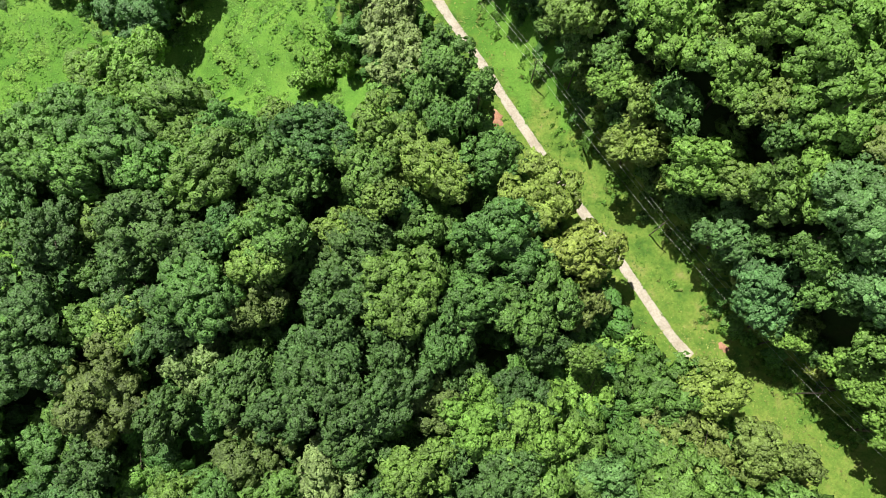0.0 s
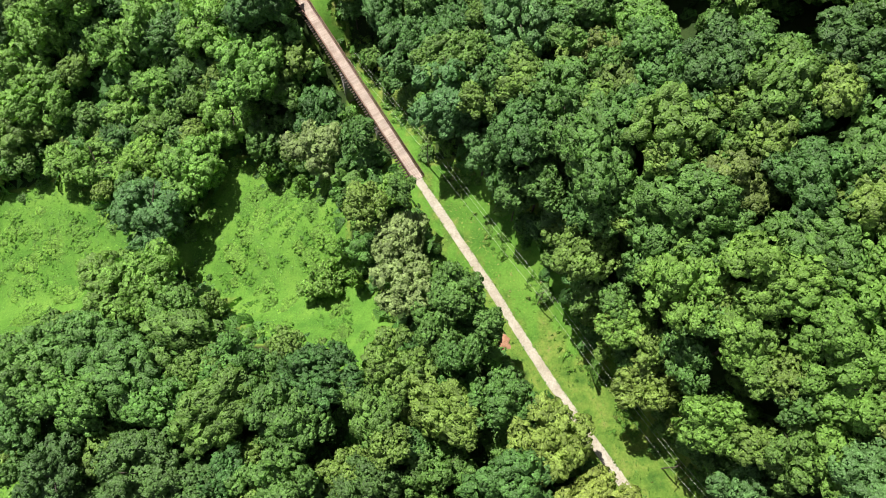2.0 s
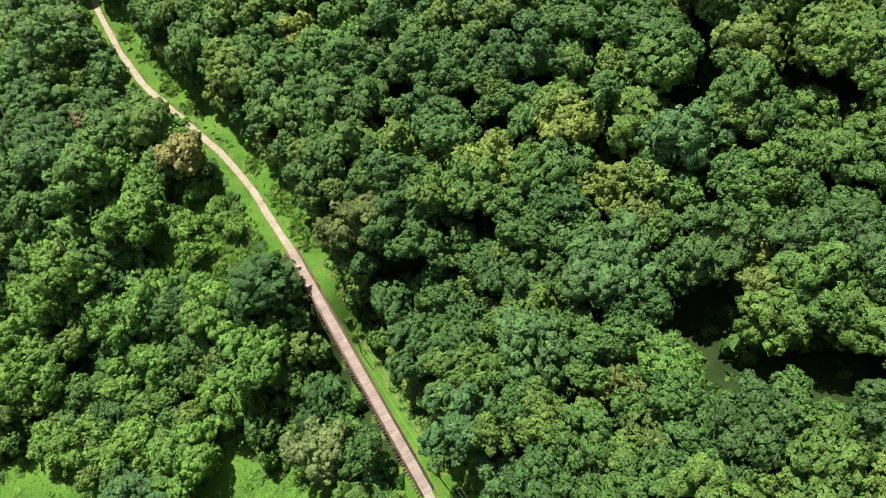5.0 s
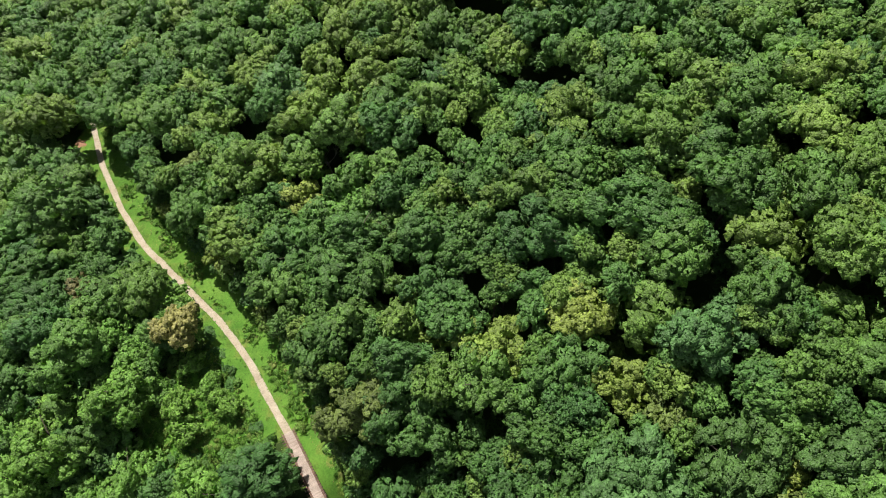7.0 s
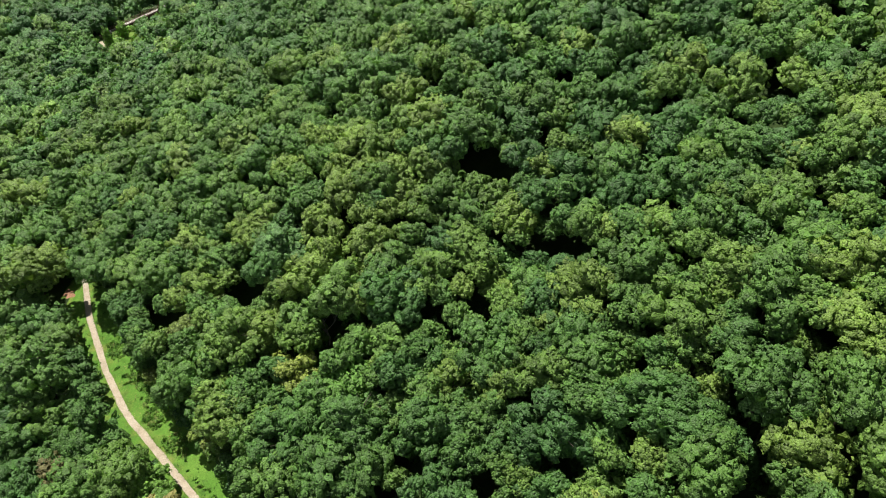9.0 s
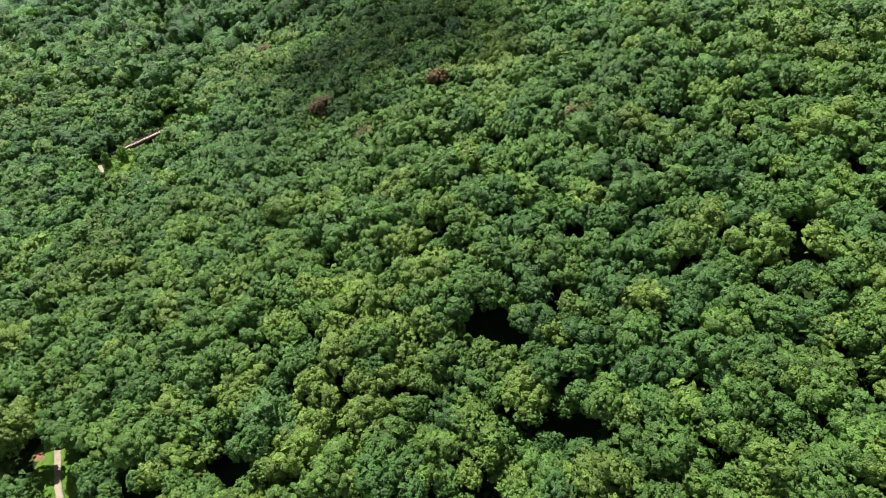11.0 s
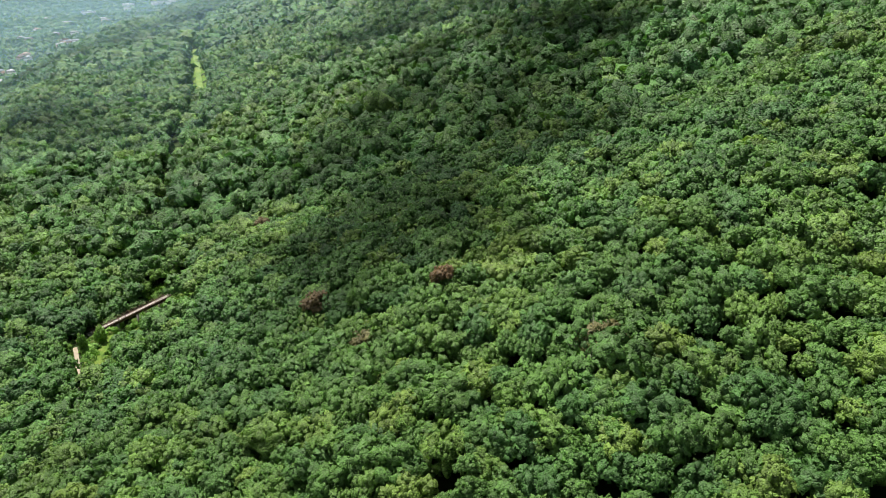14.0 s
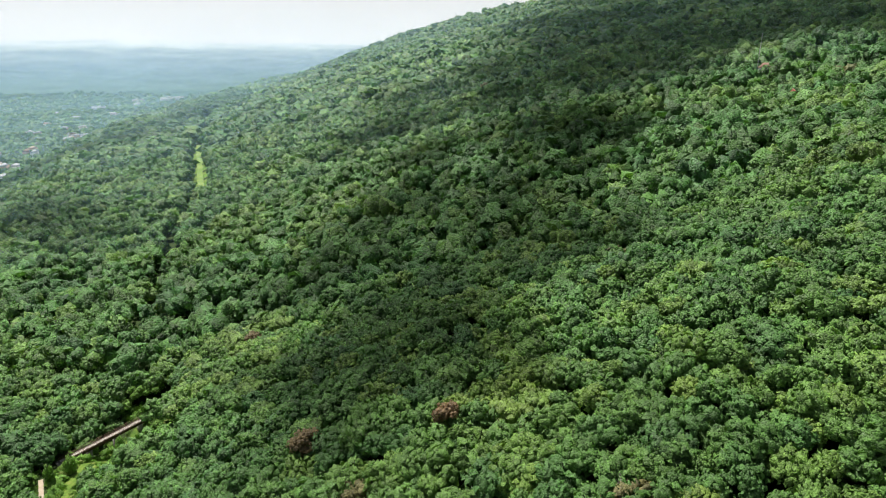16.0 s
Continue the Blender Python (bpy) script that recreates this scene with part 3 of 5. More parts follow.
def open_ground(x, y, r, u):
    """True where a crown of radius r would stand over trail, verge, meadow or cutting."""
    glade = (y < 250) | ((y > 395) & (y < 478))
    right = np.where(y < 250, 9.5 - 2.5 * smooth(140, 170, y), np.where(glade, 2.0, 0.3)) + np.where(glade, 0.72, 0.4) * r
    left = np.where(y < 110, 4.0, 2.2) + np.where(y < 110, 0.85, np.where(glade, 0.72, 0.6)) * r
    left = np.where((y > 436) & (y < 496), 8.0 + 0.7 * r, left)
    left = np.where((y > 250) & (y < 395), 0.8 + 0.45 * r, left)
    closing = (y > 498) & (y <= 600)
    right, left = np.where(closing, 0.3 * r - 0.5, right), np.where(closing, 0.5 + 0.4 * r, left)
    beyond = (y > 600) & (y < 950)
    right, left = np.where(beyond, 1.2 + 0.6 * r, right), np.where(beyond, 2.4 + 0.65 * r, left)
    strip = (u < right) & (u > -left)
    cutting = (np.abs(u - 3) < 6.5 + 0.78 * r) & (y > 945) & (y < 1340)
    m = inside(MEADOW, x, y)
    for k in range(6):
        m |= inside(MEADOW, x + 0.75 * r * math.cos(k * 1.047), y + 0.75 * r * math.sin(k * 1.047))
    m |= inside(GLADE, x, y)
    for k in range(6):
        m |= inside(KUDZU_BANK, x + 0.5 * r * math.cos(k * 1.047), y + 0.5 * r * math.sin(k * 1.047))
    for hx, hy, hr in HOLES:
        m |= np.hypot(x - hx, y - hy) < 0.6 * hr + 0.4 * r
    return strip | cutting | m


def plant(name, label, protos, x, y, r, h, tint, rng, mat, trunks=False):
    """Many trees as one piece of woodland."""
    z = land(x, y)
    vs, qs, ts, tn, n = [], [], [], [], 0
    kind = rng.integers(0, len(protos), len(x))
    for k, (v, qf, tf) in enumerate(protos):
        pick = np.nonzero(kind == k)[0]
        if not len(pick):
            continue
        a = rng.uniform(0, 6.283, len(pick))
        ca, sa = np.cos(a)[:, None], np.sin(a)[:, None]
        rr = r[pick][:, None]
        wide = rng.uniform(0.84, 1.19, len(pick))[:, None]
        rr = rr * 1.1
        vx, vy = (v[:, 0] * wide * ca - v[:, 1] / wide * sa) * rr, (v[:, 0] * wide * sa + v[:, 1] / wide * ca) * rr
        vz = v[:, 2] * rr
        base = (z[pick] + h[pick])[:, None] - rr * v[:, 2].max()
        vs.append(np.stack([vx + x[pick][:, None], vy + y[pick][:, None], vz + base], -1).reshape(-1, 3))
        off = n + np.arange(len(pick))[:, None, None] * len(v)
        qs.append((qf[None] + off).reshape(-1, 4))
        ts.append((tf[None] + off).reshape(-1, 3))
        tn.append(np.repeat(tint[pick], len(v)))
        n += len(pick) * len(v)
    ob = new(name, mesh_arrays(name, np.concatenate(vs), np.concatenate(qs), np.concatenate(ts), mat, np.concatenate(tn), flat=False))
    return tagged(ob, label, "woodland", kind="stuff")


def reach(x, y):
    """How near the flight passes over a spot."""
    return np.sqrt((x + 6) ** 2 + np.clip(y - 185, 0, None) ** 2 + np.clip(-y, 0, None) ** 2 + 115.0 ** 2)

# trees that stand out one by one: place and crown radius
OAKS_SOUTH = [(-59.4, 61.8, 5.7), (-42.7, 49.8, 5.6), (-32.4, 42.7, 6.1), (-55.2, 42, 5.9), (-73.2, 42.4, 6.9), (-73.7, 29.5, 6.2), (-55.8, 29.9, 6.7), (-46.1, 26.7, 5.8), (-59.1, 21.7, 5.6), (-50.1, 15.2, 7), (-25, 46.5, 6.1), (-15.2, 41.2, 6.2), (-10, 48.4, 6), (-1.5, 40.5, 7.1), (8, 42.4, 5.1), (-14, 27.5, 5), (0.6, 63.4, 6.5), (-2.6, 57.1, 4.7), (11.2, 26.5, 7.6), (17, 16.5, 6.8), (7.6, 16.7, 6), (-6.5, 18.3, 6.9), (-10.5, 9.9, 5.1), (0.1, 9.8, 5.8), (-78.8, 17.6, 7.5), (-75.4, 6.1, 7.2), (-37.2, 2, 5.2), (-51.1, -4, 4.6), (-65.1, -13, 4.9), (-28.5, -3.4, 5.3), (-14.1, -7.1, 5.9), (-4.2, -12.2, 5.9), (7.4, -3.8, 6)]
OAKS_BANK = [(15.9, -7, 6.8), (44.4, 36.9, 6.4), (37.1, 59.3, 6.8), (31.5, 54.6, 4.2), (50, 57.7, 7.7), (58.2, 50.7, 7.4), (65.7, 57.4, 7.6), (58.6, 40.9, 6.5), (57.9, 32, 5.2), (68.9, 45.1, 5.6), (46.2, 49.4, 6), (59.1, 9.4, 6.3), (70.4, 0.9, 5.7), (25, 66.7, 5.2), (-20.1, 99.7, 5.6), (-66.3, 103.6, 7.7), (-94.1, 109.1, 7.2), (-80.8, 109, 7.2), (-111, 127.5, 8.2), (-48.1, 127.4, 8.2), (-62.4, 137.6, 8.2), (-80.6, 144.2, 7.7), (-56.5, 118.7, 7.1), (-101.4, 151.8, 8.2), (-111.9, 145.1, 8.2), (-85.5, 161.1, 8.2), (-116.2, 136.8, 8.2), (-8, 145.4, 7.5), (-34, 166.1, 6.8), (-14.1, 159, 6.4), (-24.2, 140.1, 5.4), (-8.7, 124.6, 7.7)]
OAKS_NORTH = [(2.9, 151.5, 7.4), (14.7, 139.7, 5.8), (47, 130.8, 8), (64.4, 128.6, 8.1), (71.8, 121.9, 7.1), (45.2, 95.2, 6.4), (65, 92.6, 6.6), (24.9, 80.7, 8.1), (13, 81.1, 6.4), (55.4, 70.8, 6.3), (20.7, 93.1, 6.1), (14.3, 150.4, 5.8), (-26.1, 192.5, 8), (-98.3, 204.5, 8.2), (-116, 215.2, 8.2), (-27.5, 171.9, 7.6), (-18.4, 222.3, 8.2), (-134.5, 252.1, 8.2), (-136.7, 290.5, 8.2), (-42.1, 191.7, 8.2), (-61, 217.8, 8.2), (-105.7, 257.8, 8.2), (-98.3, 236.2, 8.2), (62, 203.1, 8.2), (45.1, 202.2, 8.2), (25.5, 214.4, 8.2), (3.4, 204.4, 8.2), (35.6, 182.8, 8.2), (55.9, 184.6, 7.9), (69.9, 179.9, 8.2), (16.7, 182.1, 8.2), (71.2, 165.9, 7.6), (-9, 187.8, 7.6)]
BRIGHT = [(-69, 71.5, 7.6), (-98.1, 168.1, 8.2), (35.6, 108.2, 7), (-29.8, 202.5, 6.8)]
OLIVE = [(-35.4, 17.1, 6.2), (25.7, 16.2, 3.9), (-61.9, 1, 8), (-33, -11.6, 7.1), (-2.4, -1, 4.9), (38.9, -6.1, 5), (44.4, -10.1, 6.1), (54.9, -10, 6.3), (67.5, 34.3, 6.8), (-24.5, 149.9, 8.2), (38.8, 141.1, 4.8), (55.5, 120.6, 5.5), (27.7, 105.7, 4.8), (46.1, 75.1, 7.1), (31, 95.2, 5.3), (-76.7, 225.4, 5.3)]
LIME = [(18.0, 35.2, 6.5), (25.0, 24.8, 6), (44.9, 1, 5.1), (35.1, 44.7, 5.2), (29.8, 147.3, 5.9), (54.6, 130.7, 4.7), (23.6, 162.8, 6.1), (6, 159.8, 7.1), (-42.6, 207.9, 5.9), (-8.7, 164.6, 4.9)]
KUDZU = [(-58, 158, 3), (-64, 164, 3.2), (-70, 169, 3), (-68, 153.5, 3.4), (-72, 159, 3.5), (-61.5, 160.5, 2.8), (-78, 163, 3.5), (-167, 505, 5), (-160, 511, 5.5), (-172, 497, 4.5), (-152, 508, 5), (-177, 491, 4), (-181, 503, 5), (-112, 158.3, 5.5), (-74.5, 131.9, 5), (-20.2, 92, 3.4), (-105, 110.5, 5), (-84.2, 171.6, 5), (-99.4, 148.8, 5.5), (-106, 156.8, 5), (-92, 178, 5), (-78, 186, 5), (33.7, 9.6, 4.3), (-56.3, -14, 5.5), (26.1, 0, 5.1), (-14, 87.8, 4.1), (-78.3, 129.2, 6.2), (-91.5, 139.2, 6.8), (-89, 124.6, 6.7), (-28.7, 72.6, 4.4), (-32.9, 70.8, 2.7)]
SILVERY = [(-45.9, 6.1, 5.2), (-19.9, -13.3, 5.9), (-32.1, 102.3, 6.9), (-10.4, 75.4, 5.9), (-9.2, 66.5, 5.9)]
BLUISH = [(27.5, -14.3, 6), (49.5, 27, 5.4), (62.3, 25.6, 7.3), (53.8, 17.5, 6.2), (65.4, 16.5, 6.4), (-73.5, 91.8, 8.2), (0.2, 104.4, 7.7), (12.7, 113.7, 8.2), (29.1, 127.6, 8.2), (6.9, 91.9, 4.6), (45.2, 153.4, 8.2), (-51.2, 243.6, 8.2)]
OAKS_EDGE = [(57, 12.5, 4.4), (66.5, 4, 4.4), (75, -6, 5), (73, 10, 5), (39.1, 48, 4.4), (52.3, 33, 4.6), (61, 15.9, 4.6), (68.4, 1.4, 4.2), (-22.7, 142.8, 4), (16.9, 81.3, 4), (25.1, 60.2, 3.4), (64.7, 149, 5), (24.3, 187.4, 5), (56.4, 180.4, 5), (35, 208, 5)]
GOLDEN = [(-72.8, 175.3, 6)]


def tree_tint(rng, x, y):
    wide = 0.5 + 0.25 * np.sin(x * 0.03 + y * 0.011) * np.cos(y * 0.023 - x * 0.013)
    t = np.clip(wide + rng.normal(0, 0.28, len(x)), 0, 0.94)
    return np.where(rng.random(len(x)) < 0.001, 1.0, t)


def half_view(y):
    """How far from the flight line the ground at y comes into view."""
    return 126 + 0.36 * np.clip(y - 150, 0, 200) + 0.69 * np.clip(y - 350, 0, None)


rng = np.random.default_rng(5)
trunk_me = [mesh_arrays("trunk", *trunk_shape(rng, 14, 5, 0.26), None, M_BARK, flat=False) for _ in range(3)]
crown_sets = {}


def tree(name, label, group, px, py, pr, ph, spin, mat, category="tree", shapes=FINE):
    """One standing tree: an empty at its foot with a trunk and a leafy crown."""
    key = (mat.name, id(shapes))
    if key not in crown_sets:
        crown_sets[key] = [mesh_arrays("crown", v, q, t, mat, flat=False) for v, q, t in shapes]
    t = thing(name, label, category, group, pose(px, py, float(land(px, py)), 0, 0, spin))
    part("trunk", trunk_me[rng.integers(3)], t).scale = (pr / 5, pr / 5, ph / 15)
    wide = rng.uniform(0.84, 1.19)
    c = part("crown", crown_sets[key][rng.integers(len(shapes))], t)
    c.location, c.scale = (0, 0, ph - pr * max(w.co.z for w in c.data.vertices)), (1.1 * pr * wide, 1.1 * pr / wide, pr)
    return t


placed = []
for rows, name, label, mat, lift in (
        (OAKS_SOUTH, "oak_tree", "tall oak in full summer leaf beside the grassy trail", M_LEAF, 10),
        (OAKS_BANK, "oak_tree", "broad oak in full summer leaf on the wooded bank", M_LEAF, 10),
        (OAKS_NORTH, "oak_tree", "large oak with dense green crown on the hillside", M_LEAF, 10),
        (OAKS_EDGE, "oak_tree", "young oak closing the canopy at the wood's edge", M_LEAF, 11),
        (BRIGHT, "maple_tree", "fresh green maple with a soft rounded crown", M_BRIGHT, 8),
        (OLIVE, "hickory_tree", "olive-tinged hickory among greener trees", M_OLIVE, 8),
        (LIME, "poplar_tree", "yellow-green poplar with a bright sunlit crown", M_LIME, 8),
        (KUDZU, "vine_covered_tree", "small tree smothered in bright kudzu vine", M_VINE, 1.5),
        (SILVERY, "blossoming_tree", "pale silvery-green tree in seed at the ravine edge", M_PALE, 9),
        (BLUISH, "dome_tree", "bluish-green tree with a broad domed crown", M_TEAL, 9),
        (GOLDEN, "golden_tree", "small tree turning golden beside the trail", M_GOLD, 6)):
    for px, py, pr in rows:
        pu = float(aside(px, py))
        pr *= 1.08
        if mat is M_LEAF and -3 < py < 270:
            pr = min(pr, max(3.2, (abs(pu) - ((3.6 if py < 110 else 1.8) if pu < 0 else 7.5)) / 0.98))
        use, text, up = mat, label, lift
        if rows is OAKS_BANK and px < -40 and py < 185:
            use, text, up = M_VINE, "low bright green tree hung with vine above the ravine", 2.5
        if px == -69 and py == 71.5:
            use, up, text = M_VINE, 14, "rounded tree smothered in bright kudzu in the meadow"
        if rows is OAKS_SOUTH and px < -40 and py > 38:
            use, text = M_BRIGHT, "fresh green oak at the edge of the vine meadow"
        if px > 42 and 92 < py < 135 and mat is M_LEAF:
            use, text = M_SHADEOAK, "dark green oak, its foliage toned down for the shaded hillside"
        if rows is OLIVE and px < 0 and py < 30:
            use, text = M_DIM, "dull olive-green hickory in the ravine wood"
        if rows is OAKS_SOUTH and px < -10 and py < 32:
            use, text = M_SHADEOAK, "dark green oak, its foliage toned down for the shaded ravine wood"
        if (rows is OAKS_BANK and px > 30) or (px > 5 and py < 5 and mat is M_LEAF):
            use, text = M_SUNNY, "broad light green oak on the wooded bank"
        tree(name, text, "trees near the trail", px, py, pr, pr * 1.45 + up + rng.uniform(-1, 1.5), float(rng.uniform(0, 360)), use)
        placed.append((px, py, pr))
placed = np.array(placed)

x, y = scatter(rng, -330, 330, -60, 520, 9.5)
u = aside(x, y)
r = rng.uniform(4.6, 8.2, len(x))
gap = np.min(np.hypot(x[:, None] - placed[:, 0], y[:, None] - placed[:, 1]) - 0.78 * placed[:, 2], 1)
thin = (u < -4) & (y > 84) & (y < 152) & (rng.random(len(x)) < 0.3)
keep = ~thin & ~open_ground(x, y, r, u) & (gap > 0.15 * r) & (np.abs(x + 8) < half_view(y))
x, y, r, u, gap = x[keep], y[keep], r[keep], u[keep], gap[keep]
# younger trees where the first lot leaves room
x2, y2 = scatter(rng, -330, 330, -60, 520, 5.1)
u2 = aside(x2, y2)
r2 = rng.uniform(2.8, 4.4, len(x2))
k2 = ~open_ground(x2, y2, r2, u2) & (np.abs(x2 + 8) < half_view(y2))
x2, y2, u2, r2 = x2[k2], y2[k2], u2[k2], r2[k2]
have = np.concatenate([placed, np.stack([x, y, r], -1)])
take = []
for k in range(len(x2)):
    if np.min(np.hypot(have[:, 0] - x2[k], have[:, 1] - y2[k]) - 0.8 * have[:, 2]) > ((-0.12 if y2[k] < 140 else 0.0) if u2[k] > 0 else (0.6 if y2[k] < 25 else 0.25)) * r2[k]:
        take.append(k)
        have = np.concatenate([have, [(x2[k], y2[k], r2[k])]])
x, y, u, r = np.concatenate([x, x2[take]]), np.concatenate([y, y2[take]]), np.concatenate([u, u2[take]]), np.concatenate([r, r2[take]])
h = np.where(u < 0, np.where(y > 100, r * 1.25 + rng.uniform(2, 7, len(x)), r * 1.5 + rng.uniform(4, 15, len(x))), 0.6 * r + rng.uniform(13, 18.5, len(x)))
tint = tree_tint(rng, x, y)
d = reach(x, y)
order = np.argsort(d)
n_near = max(0, 300 - len(placed))
near, rest = order[:n_near], order[n_near:]
for k in near:
    # oaks low in the ravine take the green darkened for shade
    tree("oak_tree", "oak in full summer leaf in the close woodland", "trees near the trail", x[k], y[k], r[k], h[k], float(rng.uniform(0, 360)), M_VINE if u[k] < -6 and 130 < y[k] < 210 else M_SHADEOAK if u[k] < -20 and y[k] < 28 else M_LEAF)

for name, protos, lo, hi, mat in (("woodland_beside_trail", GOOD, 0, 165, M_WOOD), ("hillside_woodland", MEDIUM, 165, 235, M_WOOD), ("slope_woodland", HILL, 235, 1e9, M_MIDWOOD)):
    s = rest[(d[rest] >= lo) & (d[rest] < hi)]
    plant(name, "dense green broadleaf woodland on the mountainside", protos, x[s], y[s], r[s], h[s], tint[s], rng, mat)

# the lower storey that closes the gaps between the trunks
x, y = scatter(rng, -150, 110, -40, 230, 5.8)
u = aside(x, y)
r = rng.uniform(2.4, 4.2, len(x))
keep = ~open_ground(x, y, r, u) & (np.abs(x + 8) < half_view(y)) & ((u < 0) | (rng.random(len(x)) < 0.5))
x, y, r = x[keep], y[keep], r[keep]
u = aside(x, y)
h = r * 1.3 + rng.uniform(0.5, 3.5, len(x))
low = u < 0
plant("understorey", "shadowed saplings and bushes under the tall trees", COARSE, x[~low], y[~low], r[~low], h[~low], tree_tint(rng, x[~low], y[~low]), rng, M_WOOD)
plant("vine_tangle", "bright kudzu tangle filling gaps between ravine trees", COARSE, x[low], y[low], r[low], h[low] + 1.5, rng.random(int(low.sum())), rng, M_LOWVINE)

# ferns, saplings and vine that cover the forest floor
x, y = scatter(rng, -140, 110, -45, 235, 4.1)
u = aside(x, y)
keep = ((u > 10.5) & (rng.random(len(x)) < 0.45)) | (u < -4)
for poly in (MEADOW, KUDZU_BANK):
    keep &= ~(inside(poly, x + 2.5, y) & inside(poly, x - 2.5, y) & inside(poly, x, y + 2.5) & inside(poly, x, y - 2.5))
x, y = x[keep], y[keep]
r = rng.uniform(1.7, 2.9, len(x))
plant("undergrowth", "fresh green undergrowth and vine on the forest floor", TUFT, x, y, r, r * rng.uniform(0.5, 1.1, len(x)), rng.random(len(x)), rng, M_LOWVINE)

# bushy young trees that close the wood's edge along the verge
run = np.concatenate([[0], np.cumsum(np.hypot(*np.diff(LINE, axis=0).T))])
for s in np.arange(run[1] + 75, run[18], 4.1):
    s += rng.uniform(-1.4, 1.4)
    lx, ly = np.interp(s, run, LINE[:, 0]), np.interp(s, run, LINE[:, 1])
    tx, ty = np.interp(s + 1, run, LINE[:, 0]) - lx, np.interp(s + 1, run, LINE[:, 1]) - ly
    pr = float(rng.uniform(2.2, 3.8))
    off = 9.2 + 0.75 * pr + rng.uniform(0, 2.5)
    if 96 < ly < 150:
        off -= 3
    if ly >= 150:
        off -= 2.4
    tree("young_tree", "bushy young tree at the sunlit edge of the wood", "young trees along the verge", lx + ty * off, ly - tx * off, pr, pr * 1.5 + rng.uniform(2, 6), float(rng.uniform(0, 360)), (M_LEAF, M_LEAF, M_BRIGHT, M_LEAF, M_LIME)[rng.integers(5)], shapes=GOOD)

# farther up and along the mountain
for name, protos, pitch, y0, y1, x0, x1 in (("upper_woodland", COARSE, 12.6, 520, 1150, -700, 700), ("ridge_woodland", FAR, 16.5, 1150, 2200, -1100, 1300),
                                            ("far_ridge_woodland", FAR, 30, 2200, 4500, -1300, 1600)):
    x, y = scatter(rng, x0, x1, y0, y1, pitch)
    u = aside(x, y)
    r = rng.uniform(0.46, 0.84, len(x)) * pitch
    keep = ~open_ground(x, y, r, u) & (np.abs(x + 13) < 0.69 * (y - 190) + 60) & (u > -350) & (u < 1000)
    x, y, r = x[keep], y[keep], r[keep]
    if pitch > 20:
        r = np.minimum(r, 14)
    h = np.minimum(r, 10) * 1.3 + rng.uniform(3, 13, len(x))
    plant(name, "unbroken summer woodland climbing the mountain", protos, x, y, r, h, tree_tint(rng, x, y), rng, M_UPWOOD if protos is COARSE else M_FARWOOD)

# the valley's scattered trees
x, y = scatter(rng, -2100, -300, 700, 3300, 15.5)
u = aside(x, y)
keep = (u < -350) & (np.abs(x + 13) < 0.69 * (y - 190) + 60) & (rng.random(len(x)) < 0.97 - 0.00055 * np.clip(y - 1700, 0, None))
x, y = x[keep], y[keep]
r = rng.uniform(4.5, 9, len(x))
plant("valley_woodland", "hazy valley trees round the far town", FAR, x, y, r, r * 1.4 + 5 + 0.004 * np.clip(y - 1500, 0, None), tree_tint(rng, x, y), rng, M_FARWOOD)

# woodland all round, beyond what the flight looks down on
x, y = scatter(rng, -420, 420, -260, 520, 16)
u = aside(x, y)
r = rng.uniform(5.5, 9, len(x))
keep = ~open_ground(x, y, r, u) & (np.abs(x + 8) >= half_view(y) - 2) | (y < -62) & (np.abs(u) > 8)
x, y, r = x[keep], y[keep], r[keep]
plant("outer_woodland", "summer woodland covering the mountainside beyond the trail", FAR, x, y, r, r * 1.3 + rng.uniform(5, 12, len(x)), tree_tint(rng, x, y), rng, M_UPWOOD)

# ---- low growth ----
def sprays(rng, x, y, size, lift, tilt, name, label, mat, tint, category):
    """Leaf sprays standing on the ground, one by one too small to count."""
    n = len(x)
    z = land(x, y) + lift
    pos = np.stack([x, y, z], -1)
    nor = unit(np.stack([rng.normal(0, tilt, n), rng.normal(0, tilt, n), np.ones(n)], -1))
    t1 = unit(np.cross(nor, rng.normal(0, 1, (n, 3))))
    t2 = np.cross(nor, t1)
    s = (size * rng.uniform(0.6, 1.4, n))[:, None]
    v = np.stack([pos - t1 * s, pos - t2 * s * 0.6 + nor * s * 0.25, pos + t1 * s, pos + t2 * s * 0.6 + nor * s * 0.25], 1).reshape(-1, 3)
    ob = new(name, mesh_arrays(name, v, np.arange(4 * n).reshape(-1, 4), None, mat, np.repeat(tint, 4)))
    return tagged(ob, label, category, kind="stuff")


n = 44000
x, y = rng.uniform(-150, -22, n), rng.uniform(18, 112, n)
k = inside(MEADOW, x, y) & (x > -128)
x, y = x[k], y[k]
lump = np.clip(np.sin(x * 0.55 + np.sin(y * 0.31) * 2) * np.cos(y * 0.47 + np.sin(x * 0.23) * 2), 0, 1)
k = rng.random(len(x)) < 0.35 + 0.65 * lump
x, y, lump = x[k], y[k], lump[k]
sprays(rng, x, y, 0.3 + 0.12 * lump, 0.03 + (0.06 + 0.4 * lump) * rng.random(len(x)), 0.12 + 0.4 * lump, "kudzu_carpet", "bright kudzu smothering the ravine meadow", M_COVER, np.clip(0.6 - 0.5 * lump + rng.normal(0, 0.2, len(x)), 0, 1), "ground cover")

